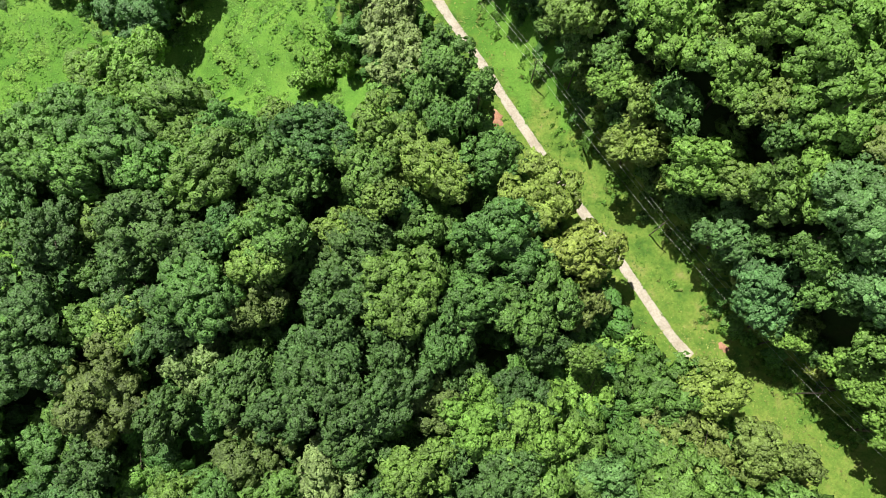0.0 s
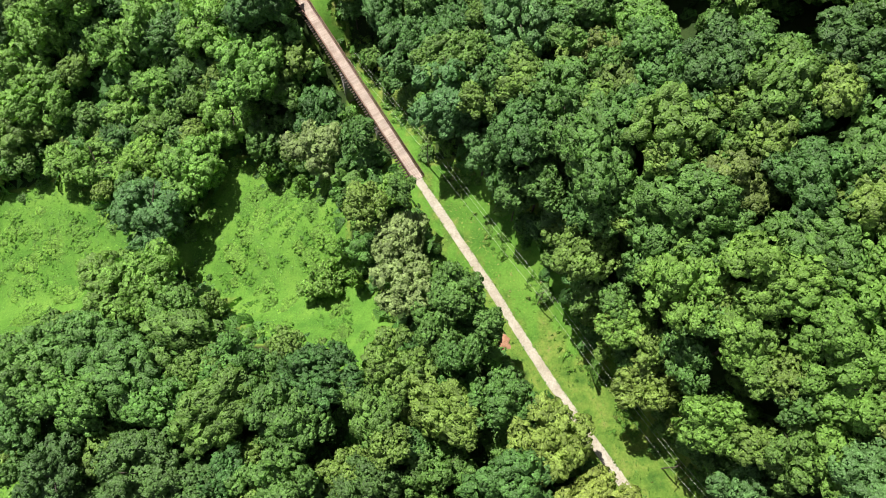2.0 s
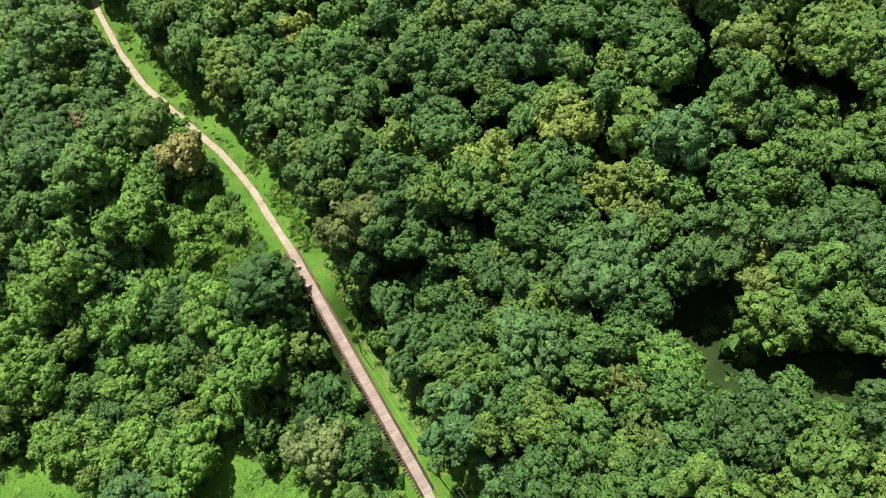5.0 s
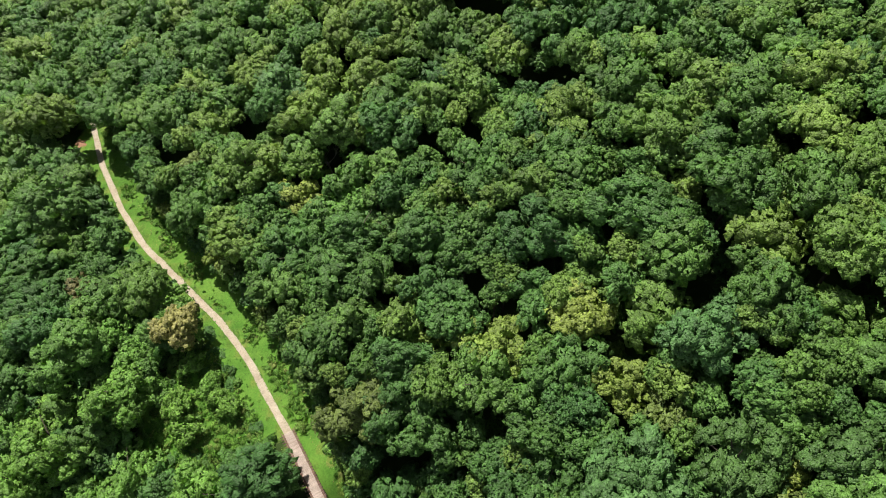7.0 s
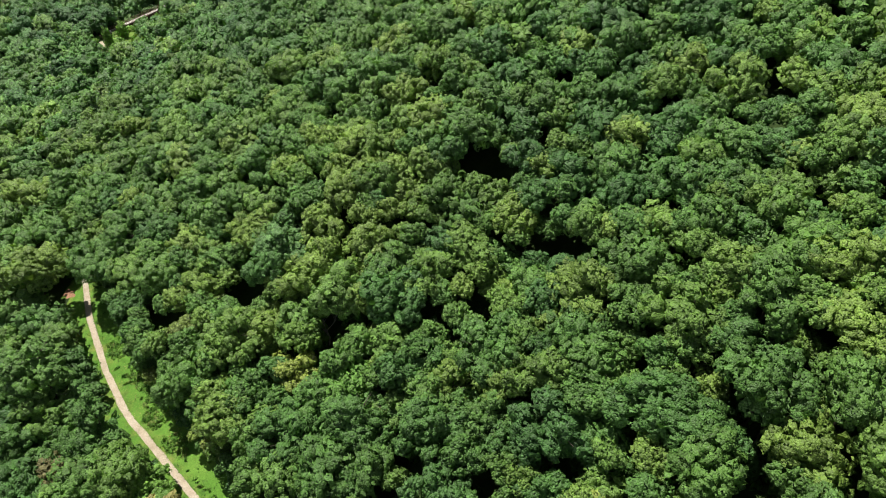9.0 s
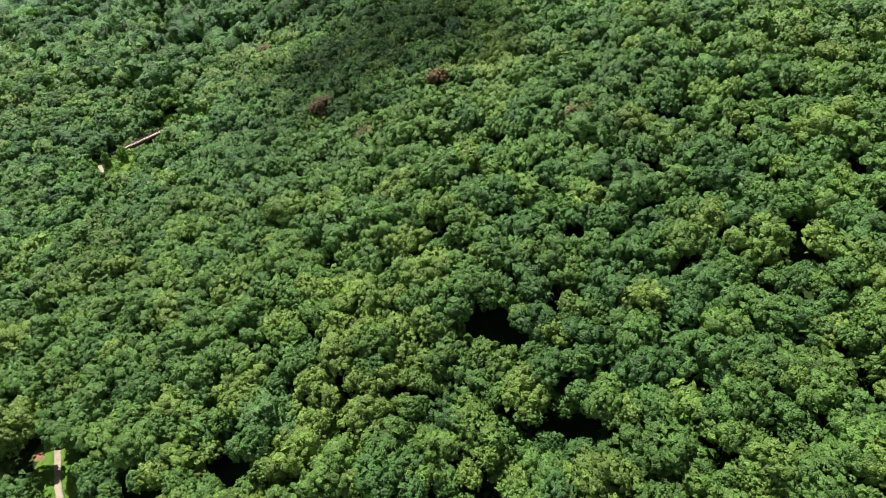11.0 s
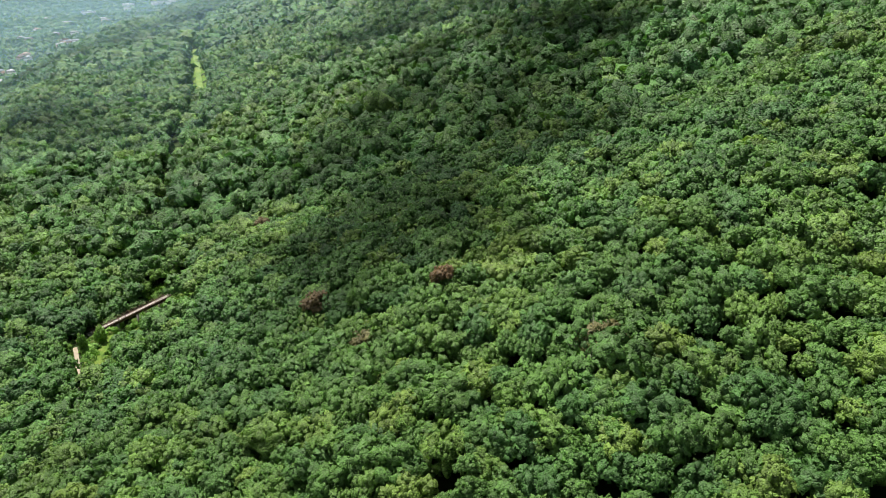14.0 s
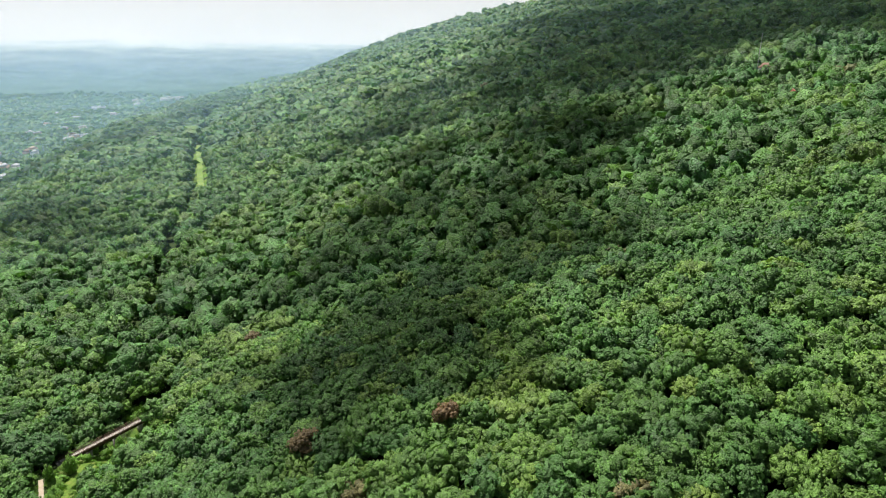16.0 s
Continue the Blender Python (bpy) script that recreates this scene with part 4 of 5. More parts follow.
n = 26000
run = np.concatenate([[0], np.cumsum(np.hypot(*np.diff(LINE, axis=0).T))])
s = rng.uniform(run[1] + 60, run[19], n)
lx, ly = np.interp(s, run, LINE[:, 0]), np.interp(s, run, LINE[:, 1])
tx, ty = np.interp(s + 1, run, LINE[:, 0]) - lx, np.interp(s + 1, run, LINE[:, 1]) - ly
off = np.where(rng.random(n) < 0.78, 0.8 + 12 * rng.random(n) ** 1.4, -0.8 - 4 * rng.random(n) ** 1.4)
x, y = lx + ty * off, ly - tx * off
k = ~((x < -7) & (x > -43) & (np.abs(off) < 4))
x, y, off = x[k], y[k], off[k]
dry = np.clip(0.4 + 0.3 * np.sin(y * 0.09 + 1) + 0.04 * np.clip(off, 0, 9) + 0.35 * (y < 14) + rng.normal(0, 0.22, len(x)), 0, 1)
sprays(rng, x, y, np.where(rng.random(len(x)) < 0.15, 0.26, 0.12), 0.04 + 0.08 * rng.random(len(x)), 0.25, "verge_grass", "long green and straw-coloured grass along the trail", M_GRASS, dry, "grass")

# low scrub under the wires and kudzu beside the trail's northern bend
n = 4200
s = rng.uniform(run[2], run[18], n)
lx, ly = np.interp(s, run, LINE[:, 0]), np.interp(s, run, LINE[:, 1])
tx, ty = np.interp(s + 1, run, LINE[:, 0]) - lx, np.interp(s + 1, run, LINE[:, 1]) - ly
off = np.where(ly < 150, rng.normal(8.6, 1.5, n), rng.uniform(2.6, 8, n))
x, y = lx + ty * off, ly - tx * off
k = (off > 2.4) & (np.sin(x * 0.4 + np.sin(y * 0.23) * 2) + rng.normal(0, 0.5, n) > 0.1)
x, y = x[k], y[k]
x2, y2 = rng.uniform(-80, -46, 1800), rng.uniform(145, 179, 1800)
k = inside(KUDZU_BANK, x2, y2) & (aside(x2, y2) < -2.5)
x, y = np.concatenate([x, x2[k]]), np.concatenate([y, y2[k]])
x2, y2 = rng.uniform(-200, -128, 4500), rng.uniform(388, 498, 4500)
u2 = aside(x2, y2)
k = (np.abs(x2 - np.interp(y2, (387, 419, 434), (-162, -178, -187))) > 3.2) & (inside(GLADE, x2, y2) | ((u2 < 0) & (u2 > -12) & (y2 > 436) & (y2 < 496))) & (np.abs(u2) > 2.2)
x, y = np.concatenate([x, x2[k]]), np.concatenate([y, y2[k]])
r = rng.uniform(0.25, 0.75, len(x)) * np.where(rng.random(len(x)) < 0.12, 1.7, 1) * np.where(y > 300, 2.0, 1)
plant("verge_scrub", "low green scrub and vine along the trail verge", TUFT, x, y, r, r * 1.3, np.clip(rng.normal(0.55, 0.25, len(x)), 0, 1), rng, M_SCRUB)

# shrubs at the edges of trail and meadow
shrub_me = {m.name: [mesh_arrays("shrub", v, q, t, m, flat=False) for v, q, t in HILL[:4]] for m in (M_VINE, M_BRIGHT, M_LEAF, M_MOUND)}


def shrub(px, py, pr, mat, label):
    ob = new("shrub", shrub_me[mat.name][rng.integers(4)])
    ob.matrix_world = pose(px, py, float(land(px, py)) - 0.25 * pr, 0, 0, float(rng.uniform(0, 360))) @ Matrix.Diagonal((pr, pr, pr * rng.uniform(0.75, 1.1), 1))
    tagged(ob, label, "shrub", "shrubs along trail and ravine")


x, y = scatter(rng, -150, 90, -50, 270, 3.6)
u = aside(x, y)
r = rng.uniform(0.9, 2.3, len(x))
bank = (u > 8.6) & (u < 14.5) & (rng.random(len(x)) < 0.85)
fringe = (u < -3.5 - r) & (u > -8) & (rng.random(len(x)) < 0.5)
gully = (y > 98) & (y < 150) & (np.abs(u) > 2.3 + r) & (u > -9) & (u < 14) & (rng.random(len(x)) < 0.85)
slope = (y > 155) & (y < 195) & (u < -3 - r) & (u > -22) & (rng.random(len(x)) < 0.7)
rim = np.zeros(len(x), bool)
for k in range(6):
    rim |= inside(MEADOW, x + 5 * math.cos(k * 1.047), y + 5 * math.sin(k * 1.047)) != inside(MEADOW, x, y)
rim &= (x > -120) & (rng.random(len(x)) < 0.6)
for k in rng.permutation(np.nonzero((bank | fringe | gully | slope | rim) & (np.abs(x + 8) < 118))[0])[:300]:
    mat = (M_VINE, M_VINE, M_BRIGHT, M_LEAF)[rng.integers(4)]
    shrub(x[k], y[k], r[k], mat, {"kudzu_foliage": "bright green shrub draped in kudzu", "fresh_green_foliage": "fresh green shrub at the wood's edge"}.get(mat.name, "dark green leafy shrub at the wood's edge"))


x, y = scatter(rng, -198, -130, 388, 494, 5.2)
for k in np.nonzero(inside(GLADE, x, y) & (np.abs(aside(x, y)) > 3.5) & (np.abs(x - np.interp(y, (387, 419, 434), (-162, -178, -187))) > 5) & (rng.random(len(x)) < 0.75))[0]:
    shrub(x[k], y[k], float(rng.uniform(1.2, 2.8)), M_VINE, "bright green shrub draped in kudzu by the far bridge")

# mounds of vine in the meadow
x, y = scatter(rng, -125, -12, 20, 112, 5.4)
r = rng.uniform(1.6, 4.6, len(x))
for k in np.nonzero(inside(MEADOW, x, y) & (rng.random(len(x)) < 0.6))[0]:
    ob = new("vine_mound", shrub_me[M_MOUND.name][rng.integers(4)])
    ob.matrix_world = pose(x[k], y[k], float(land(x[k], y[k])) - 0.2 * r[k], 0, 0, float(rng.uniform(0, 360))) @ Matrix.Diagonal((r[k], r[k], r[k] * rng.uniform(0.12, 0.3), 1))
    tagged(ob, "low mound of bright kudzu in the meadow", "shrub", "vine mounds in the meadow")


# bare trees
def dead_tree(px, py, ph, label):
    def grow(o, d, ln, rad, depth, out):
        e = o + d * ln
        out.append(tube([o, (o + e) / 2 + rng.normal(0, 0.04 * ln, 3), e], [rad, rad * 0.75, rad * 0.5], 5 if depth > 1 else 4))
        if depth:
            for _ in range(3):
                grow(o + d * ln * rng.uniform(0.55, 1), unit(d + rng.normal(0, 0.55, 3) + np.array([0, 0, 0.15])), ln * rng.uniform(0.45, 0.7), rad * 0.5, depth - 1, out)
        return out
    pieces = grow(np.zeros(3) - (0, 0, 1.0), np.array([0, 0, 1.0]), ph * 0.5, 0.32, 4, [])
    t = thing("dead_tree", label, "tree", "", pose(px, py, float(land(px, py))))
    part("trunk", mesh_arrays("trunk", *pieces[0], None, M_DEAD, flat=False), t)
    part("branches", mesh_arrays("branches", *join(pieces[1:]), None, M_DEAD, flat=False), t)


for px, py, ph in ((28.6, 322, 24), (68, 347, 21), (-160, 610, 24), (-126, 186, 19), (-8, 193, 17), (-38, 222, 15)):
    dead_tree(px, py, ph, "leafless grey dead tree standing in green woodland")

for px, py, pr in ((-58, 379, 5.2), (-11, 374, 4.2), (-109, 498, 4)):
    tree("dying_tree", "rust-brown dying tree among green oaks", "dying trees", px, py, pr, pr * 1.4 + 16, float(rng.uniform(0, 360)), M_RUST, shapes=GOOD)


def snag(px, py, ph, pr):
    """A dead stem wrapped in vine."""
    t = thing("vine_snag", "upright dead stem wrapped in bright green vine", "tree stump", "vine-wrapped stems", pose(px, py, float(land(px, py)), rng.uniform(-4, 4), rng.uniform(-4, 4)))
    part("stem", mesh_arrays("stem", *tube([(0, 0, -1), (0, 0, ph * 0.5), (0.2, 0.1, ph)], [0.25, 0.2, 0.1], 6), None, M_BARK), t)
    v, q, f = GOOD[rng.integers(4)]
    w = v * np.array([pr, pr, 1]) + np.array([0, 0, 0.2])
    w[:, 2] = v[:, 2] / v[:, 2].max() * ph * 0.98 + 0.3
    part("vine", mesh_arrays("vine", w, q, f, M_VINE, flat=False), t)


for px, py, ph, pr in ((-31, 72, 11, 1.5), (-24, 79, 9, 2.2), (-21, 71, 10, 1.8), (-176, 438, 9, 2.6), (-181, 431, 10, 2.2), (-166, 462, 12, 2.4), (-38, 100, 8, 2), (-47, 104, 10, 2.4)):
    snag(px, py, ph, pr)


# bare clay and washed-out banks
def bare_patch(px, py, pr, label):
    a = np.arange(24) / 24 * 6.2832
    rad = pr * (1 + 0.25 * np.sin(a * 2 + px) + 0.18 * np.sin(a * 5 + py))
    vv = [(px, py, float(land(px, py)) + 0.35)]
    for s, up in ((0.5, 0.28), (1.0, -0.15)):
        xx, yy = px + rad * s * np.cos(a), py + rad * s * np.sin(a)
        vv += [(i, j, float(land(i, j)) + up + rng.normal(0, 0.05)) for i, j in zip(xx, yy)]
    tri_f = [(0, 1 + k, 1 + (k + 1) % 24) for k in range(24)]
    qd = [(1 + k, 25 + k, 25 + (k + 1) % 24, 1 + (k + 1) % 24) for k in range(24)]
    tagged(new("bare_earth", mesh_arrays("bare_earth", np.array(vv), np.array(qd), np.array(tri_f), M_DIRT, flat=False)), label, "earth", kind="structure")


for px, py, pr in ((-14.5, 6, 2.6), (-18.5, 0, 1.8), (20, 3.5, 1.6), (11, 55.6, 1.7), (53.5, 9, 1.2), (-129, 255, 2.2), (-121.5, 239, 1.8)):
    bare_patch(px, py, pr, "patch of bare reddish clay between the trees")

# ---- bridges, fences, poles ----
def box(sx, sy, sz, cx=0.0, cy=0.0, cz=0.0):
    v = np.array([(x, y, z) for x in (-1, 1) for y in (-1, 1) for z in (-1, 1)], float) * np.array([sx, sy, sz]) / 2 + np.array([cx, cy, cz])
    return v, np.array([(0, 1, 3, 2), (4, 6, 7, 5), (0, 4, 5, 1), (2, 3, 7, 6), (0, 2, 6, 4), (1, 5, 7, 3)])


def worn_box(name, sx, sy, sz, mat, chamfer=0.02):
    """A timber with chamfered long edges."""
    c = chamfer
    prof = [(-sy / 2 + c, -sz / 2), (sy / 2 - c, -sz / 2), (sy / 2, -sz / 2 + c), (sy / 2, sz / 2 - c), (sy / 2 - c, sz / 2), (-sy / 2 + c, sz / 2), (-sy / 2, sz / 2 - c), (-sy / 2, -sz / 2 + c)]
    v = np.array([(x, a, b) for x in (-sx / 2, sx / 2) for a, b in prof])
    q = [(k, (k + 1) % 8, 8 + (k + 1) % 8, 8 + k) for k in range(8)] + [(0, 3, 2, 1), (0, 7, 4, 3), (4, 7, 6, 5), (8, 9, 10, 11), (8, 11, 12, 15), (12, 13, 14, 15)]
    return mesh_arrays(name, v, np.array(q), None, mat)


def bridge(a, b, label, rail_high, spacing, deck, width):
    """A railway trestle turned footbridge: long axis x, deck on top at the trail's level."""
    length = math.dist(a, b)
    spin = math.degrees(math.atan2(b[1] - a[1], b[0] - a[0]))
    t = thing("trestle_bridge", label, "bridge", "", pose((a[0] + b[0]) / 2, (a[1] + b[1]) / 2, LEVEL, 0, 0, spin))
    plank = worn_box("plank", 0.27, width, 0.08, deck, 0.012)
    n = int(length / 0.3)
    for k in range(n):
        part("plank", plank, t).location = (-length / 2 + 0.15 + k * length / n, rng.normal(0, 0.02), 0.16 + rng.normal(0, 0.006))
    tie = worn_box("tie", 0.3, 3.9, 0.28, M_TIMBER, 0.02)
    m = int(length / 0.78)
    for k in range(m):
        part("tie", tie, t).location = (-length / 2 + 0.4 + k * length / m, 0.25 + rng.normal(0, 0.05), -0.02)
    for s in (-1.0, 1.0):
        part("girder", mesh_arrays("girder", *join([box(length, 0.35, 0.06, 0, 0, 0.55), box(length, 0.04, 1.1), box(length, 0.35, 0.06, 0, 0, -0.55)]), None, M_STEEL), t).location = (0, s, -0.75)
        part("guard_timber", worn_box("guard_timber", length, 0.24, 0.24, M_RAILWOOD), t).location = (0, s * 1.19, 0.24)
        part("top_rail", worn_box("top_rail", length, 0.16, 0.09, M_RAILWOOD, 0.015), t).location = (0, s * 1.46, rail_high)
        part("middle_rail", worn_box("middle_rail", length, 0.07, 0.14, M_RAILWOOD, 0.015), t).location = (0, s * 1.44, rail_high * 0.55)
    post = worn_box("post", rail_high, 0.14, 0.14, M_RAILWOOD, 0.015)
    for k in range(int(length / spacing) + 1):
        for s in (-1, 1):
            p = part("post", post, t)
            p.location, p.rotation_euler = (-length / 2 + 0.1 + k * spacing, s * 1.48, rail_high / 2), (0, radians(90), 0)
    for k in range(1, 4):
        xx = -length / 2 + k * length / 4
        wx, wy = a[0] + (b[0] - a[0]) * k / 4, a[1] + (b[1] - a[1]) * k / 4
        depth = LEVEL - 1.3 - float(land(wx, wy)) + 1.5
        part("pier", mesh_arrays("pier", *join([box(1.3, 3.2, max(depth, 1.5), 0, 0, 0), box(1.6, 3.6, 0.4, 0, 0, max(depth, 1.5) / 2)]), None, M_CONCRETE), t).location = (xx, 0, -1.5 - max(depth, 1.5) / 2)
    for s in (-1, 1):
        part("abutment", mesh_arrays("abutment", *box(1.6, 4.2, 3.0), None, M_CONCRETE), t).location = (s * (length / 2 + 0.6), 0, -1.66)
    return t


bridge(BRIDGE_A, BRIDGE_B, "long plank-decked trestle bridge with timber rails over a ravine", 1.1, 2.3, M_DECK, 2.1)
bridge((-184.5, 445.0), (-157.0, 490.0), "dark-railed plank trestle bridge half hidden in trees", 1.5, 2.0, M_GREYDECK, 2.3)


def gate(px, py, spin):
    t = thing("trail_gate", "open timber barrier across the end of the trail", "gate", "", pose(px, py, float(land(px, py)), 0, 0, spin))
    for s in (-1, 0, 1):
        p = part("post", worn_box("post", 2.4, 0.2, 0.2, M_TIMBER), t)
        p.location, p.rotation_euler = (0, s * 2.0, 1.0), (0, radians(90), 0)
    for hh in (0.6, 1.2, 1.9):
        p = part("rail", worn_box("rail", 4.4, 0.1, 0.16, M_RAILWOOD), t)
        p.location, p.rotation_euler = (0.14, 0, hh), (0, 0, radians(90))


gate(-186.5, 436.0, 60)


def pole(px, py, high, spin):
    t = thing("utility_pole", "weathered wooden utility pole with a crossarm beside the trail", "utility pole", "utility poles along the trail", pose(px, py, float(land(px, py)), 0, 0, spin))
    part("post", mesh_arrays("post", *tube([(0, 0, -1), (0, 0, high * 0.5), (0, 0, high)], [0.13, 0.12, 0.09], 8), None, M_POLE, flat=False), t)
    part("crossarm", worn_box("crossarm", 2.4, 0.1, 0.11, M_POLE), t).location = (0, 0.12, high - 0.5)
    for s in (-1.15, -0.4, 0.4, 1.15):
        part("insulator", mesh_arrays("insulator", *tube([(0, 0, 0), (0, 0, 0.1), (0, 0, 0.14), (0, 0, 0.24)], [0.05, 0.07, 0.04, 0.05], 6), None, M_GLASS), t).location = (s, 0.12, high - 0.43)
    return np.array((px, py, float(land(px, py)) + high - 0.2)), spin


seg = np.concatenate([[0], np.cumsum(np.hypot(*np.diff(LINE, axis=0).T))])
ends = []
for s in (392, 432, 472, 512, 548, 590, 630, 672, 712, 752, 790):
    c = np.array([np.interp(s, seg, LINE[:, 0]), np.interp(s, seg, LINE[:, 1])])
    c2 = np.array([np.interp(s + 2, seg, LINE[:, 0]), np.interp(s + 2, seg, LINE[:, 1])])
    dr = (c2 - c) / np.linalg.norm(c2 - c)
    rt = np.array([dr[1], -dr[0]])
    over = float(np.interp(c[1], (20, 60, 92, 152, 180, 240), (8.0, 6.5, 3.6, 3.4, 5.0, 5.0)))
    p = c + rt * over
    ends.append((pole(p[0], p[1], 9.5, math.degrees(math.atan2(dr[1], dr[0])) - 90), rt))
for ((p, _), r1), ((p2, _), r2) in zip(ends[:-1], ends[1:]):
    for s in (-1.15, 0.4, 1.15):
        a, b = p + np.array((*r1, 0)) * s, p2 + np.array((*r2, 0)) * s
        w = [a + (b - a) * k / 10 - np.array((0, 0, 2.4 * (k / 10) * (1 - k / 10))) for k in range(11)]
        tagged(new("power_line", mesh_arrays("power_line", *tube(w, [0.013] * 11, 4), None, M_WIRE, flat=False)), "thin pale overhead wire between utility poles", "power line", "overhead wires")


# ---- houses ----
def house(px, py, w, dp, hh, roof_h, spin, wall_mat, roof_mat, label, group="", floor=None):
    base = float(land(px, py)) if floor is None else floor
    drop = base - float(land(px, py)) + 2
    t = thing("house", label, "house", group, pose(px, py, base, 0, 0, spin))
    part("wall", mesh_arrays("wall", *box(w, dp, hh + drop, 0, 0, (hh - drop) / 2), None, wall_mat), t)
    e = 0.5
    rv = np.array([(-w / 2 - e, -dp / 2 - e, hh), (w / 2 + e, -dp / 2 - e, hh), (w / 2 + e, dp / 2 + e, hh), (-w / 2 - e, dp / 2 + e, hh), (-w / 2 - e, 0, hh + roof_h), (w / 2 + e, 0, hh + roof_h)])
    part("roof", mesh_arrays("roof", rv + np.array([0, 0, 0.01]), np.array([(0, 1, 5, 4), (2, 3, 4, 5), (0, 3, 2, 1)]), np.array([(0, 4, 3), (1, 2, 5)]), roof_mat), t)
    for k in range(max(2, int(w / 5))):
        for s in (-1, 1):
            part("window", mesh_arrays("window", *box(1.4, 0.1, 1.5), None, M_GLASS), t).location = (-w / 2 + (k + 0.5) * w / max(2, int(w / 5)), s * (dp / 2 + 0.03), hh * 0.55)
    part("chimney", mesh_arrays("chimney", *box(0.9, 0.9, 1.8), None, M_TAN), t).location = (w * 0.25, dp * 0.1, hh + roof_h * 0.8 + 0.3)
    return t


walls, roofs = (M_WHITE, M_WHITE, M_TAN), (M_ROOF, M_ROOFG, M_TAN, M_ROOFG, M_TAN)
for cx, cy, spread, count in ((-1000, 1915, 24, 7), (-962, 1694, 18, 4), (-900, 1512, 22, 4), (-816, 1378, 18, 3), (-1110, 1996, 20, 2), (-1126, 2428, 40, 3), (-1060, 2120, 50, 3), (-1220, 2240, 60, 3)):
    for _ in range(count):
        hx, hy = cx + rng.normal(0, spread), cy + rng.normal(0, spread * 1.3)
        house(hx, hy, rng.uniform(17, 30), rng.uniform(12, 18), rng.uniform(4.5, 7), rng.uniform(2.5, 4), float(rng.uniform(0, 180)),
              walls[rng.integers(3)], roofs[rng.integers(5)], "small pale house with a pitched roof in the valley town", "houses of the valley town", float(land(hx, hy)) + 9)
for px, py, w, dp, sp in ((-1257, 2596, 44, 22, 20), (-1251, 2902, 44, 24, 30), (-1152, 2935, 40, 22, 10), (-1141, 2965, 34, 20, 15), (-1138, 3000, 44, 20, 60), (-1134, 3040, 30, 20, 35), (-1200, 2780, 30, 16, 20)):
    house(px, py, w, dp, 9, 2.0, sp, M_WHITE, M_ROOFG, "long white building with a low roof in the valley", "white valley buildings", float(land(px, py)) + 14)
tagged(new("bare_field", ribbon([(-1368, 3420), (-1380, 3560), (-1392, 3720)], 30, 16, 3, 9, "bare_field", M_TRAIL)), "pale bare field in the hazy valley", "field", kind="structure")
house(241, 730, 12, 9, 5, 4, 20, M_WHITE, M_ROOF, "white house with a dark brown roof high on the wooded slope", floor=float(land(241, 730)) + 9)
house(220, 646, 8, 6, 5, 3, 60, M_TAN, M_REDROOF, "small cabin with a red roof among hillside trees", floor=float(land(220, 646)) + 11)
house(-91, 492, 4, 3.5, 4, 1.4, 35, M_TAN, M_TAN, "small hut with a pale roof in the wood", floor=float(land(-91, 492)) + 11)
mast = thing("radio_mast", "slender grey lattice mast above the hillside trees", "mast", "", pose(231, 728, float(land(231, 728))))
for k in range(3):
    a = k * 2.094
    part("leg", mesh_arrays("leg", *tube([(0.5 * math.cos(a), 0.5 * math.sin(a), -1), (0.15 * math.cos(a), 0.15 * math.sin(a), 42)], [0.09, 0.07], 4), None, M_ROOFG), mast)
for k in range(12):
    part("brace", mesh_arrays("brace", *tube([(0.45, 0, 2 + k * 3.3), (-0.22, 0.35, 3.6 + k * 3.3), (-0.2, -0.35, 5.2 + k * 3.3)], [0.05, 0.05, 0.05], 4), None, M_ROOFG), mast)

# ---- fair-weather clouds that shade parts of the mountain ----
def cloud_mat():
    m, nt, out = shader("cloud_vapour")
    df = nt.nodes.new("ShaderNodeBsdfDiffuse")
    df.inputs["Color"].default_value = (0.85, 0.86, 0.88, 1)
    tp = nt.nodes.new("ShaderNodeBsdfTransparent")
    ms = nt.nodes.new("ShaderNodeMixShader")
    dens = nt.nodes.new("ShaderNodeAttribute")
    dens.attribute_name = "vapour"
    mul = nt.nodes.new("ShaderNodeMath")
    mul.operation = 'MULTIPLY'
    nt.links.new(dens.outputs["Fac"], mul.inputs[0])
    nt.links.new(map_range(nt, noise_fac(nt, 0.012, 4), 0.3, 0.7, 0.7, 1.3), mul.inputs[1])
    nt.links.new(mul.outputs[0], ms.inputs[0])
    nt.links.new(tp.outputs[0], ms.inputs[1])
    nt.links.new(df.outputs[0], ms.inputs[2])
    nt.links.new(ms.outputs[0], out.inputs[0])
    return m


M_CLOUD = cloud_mat()


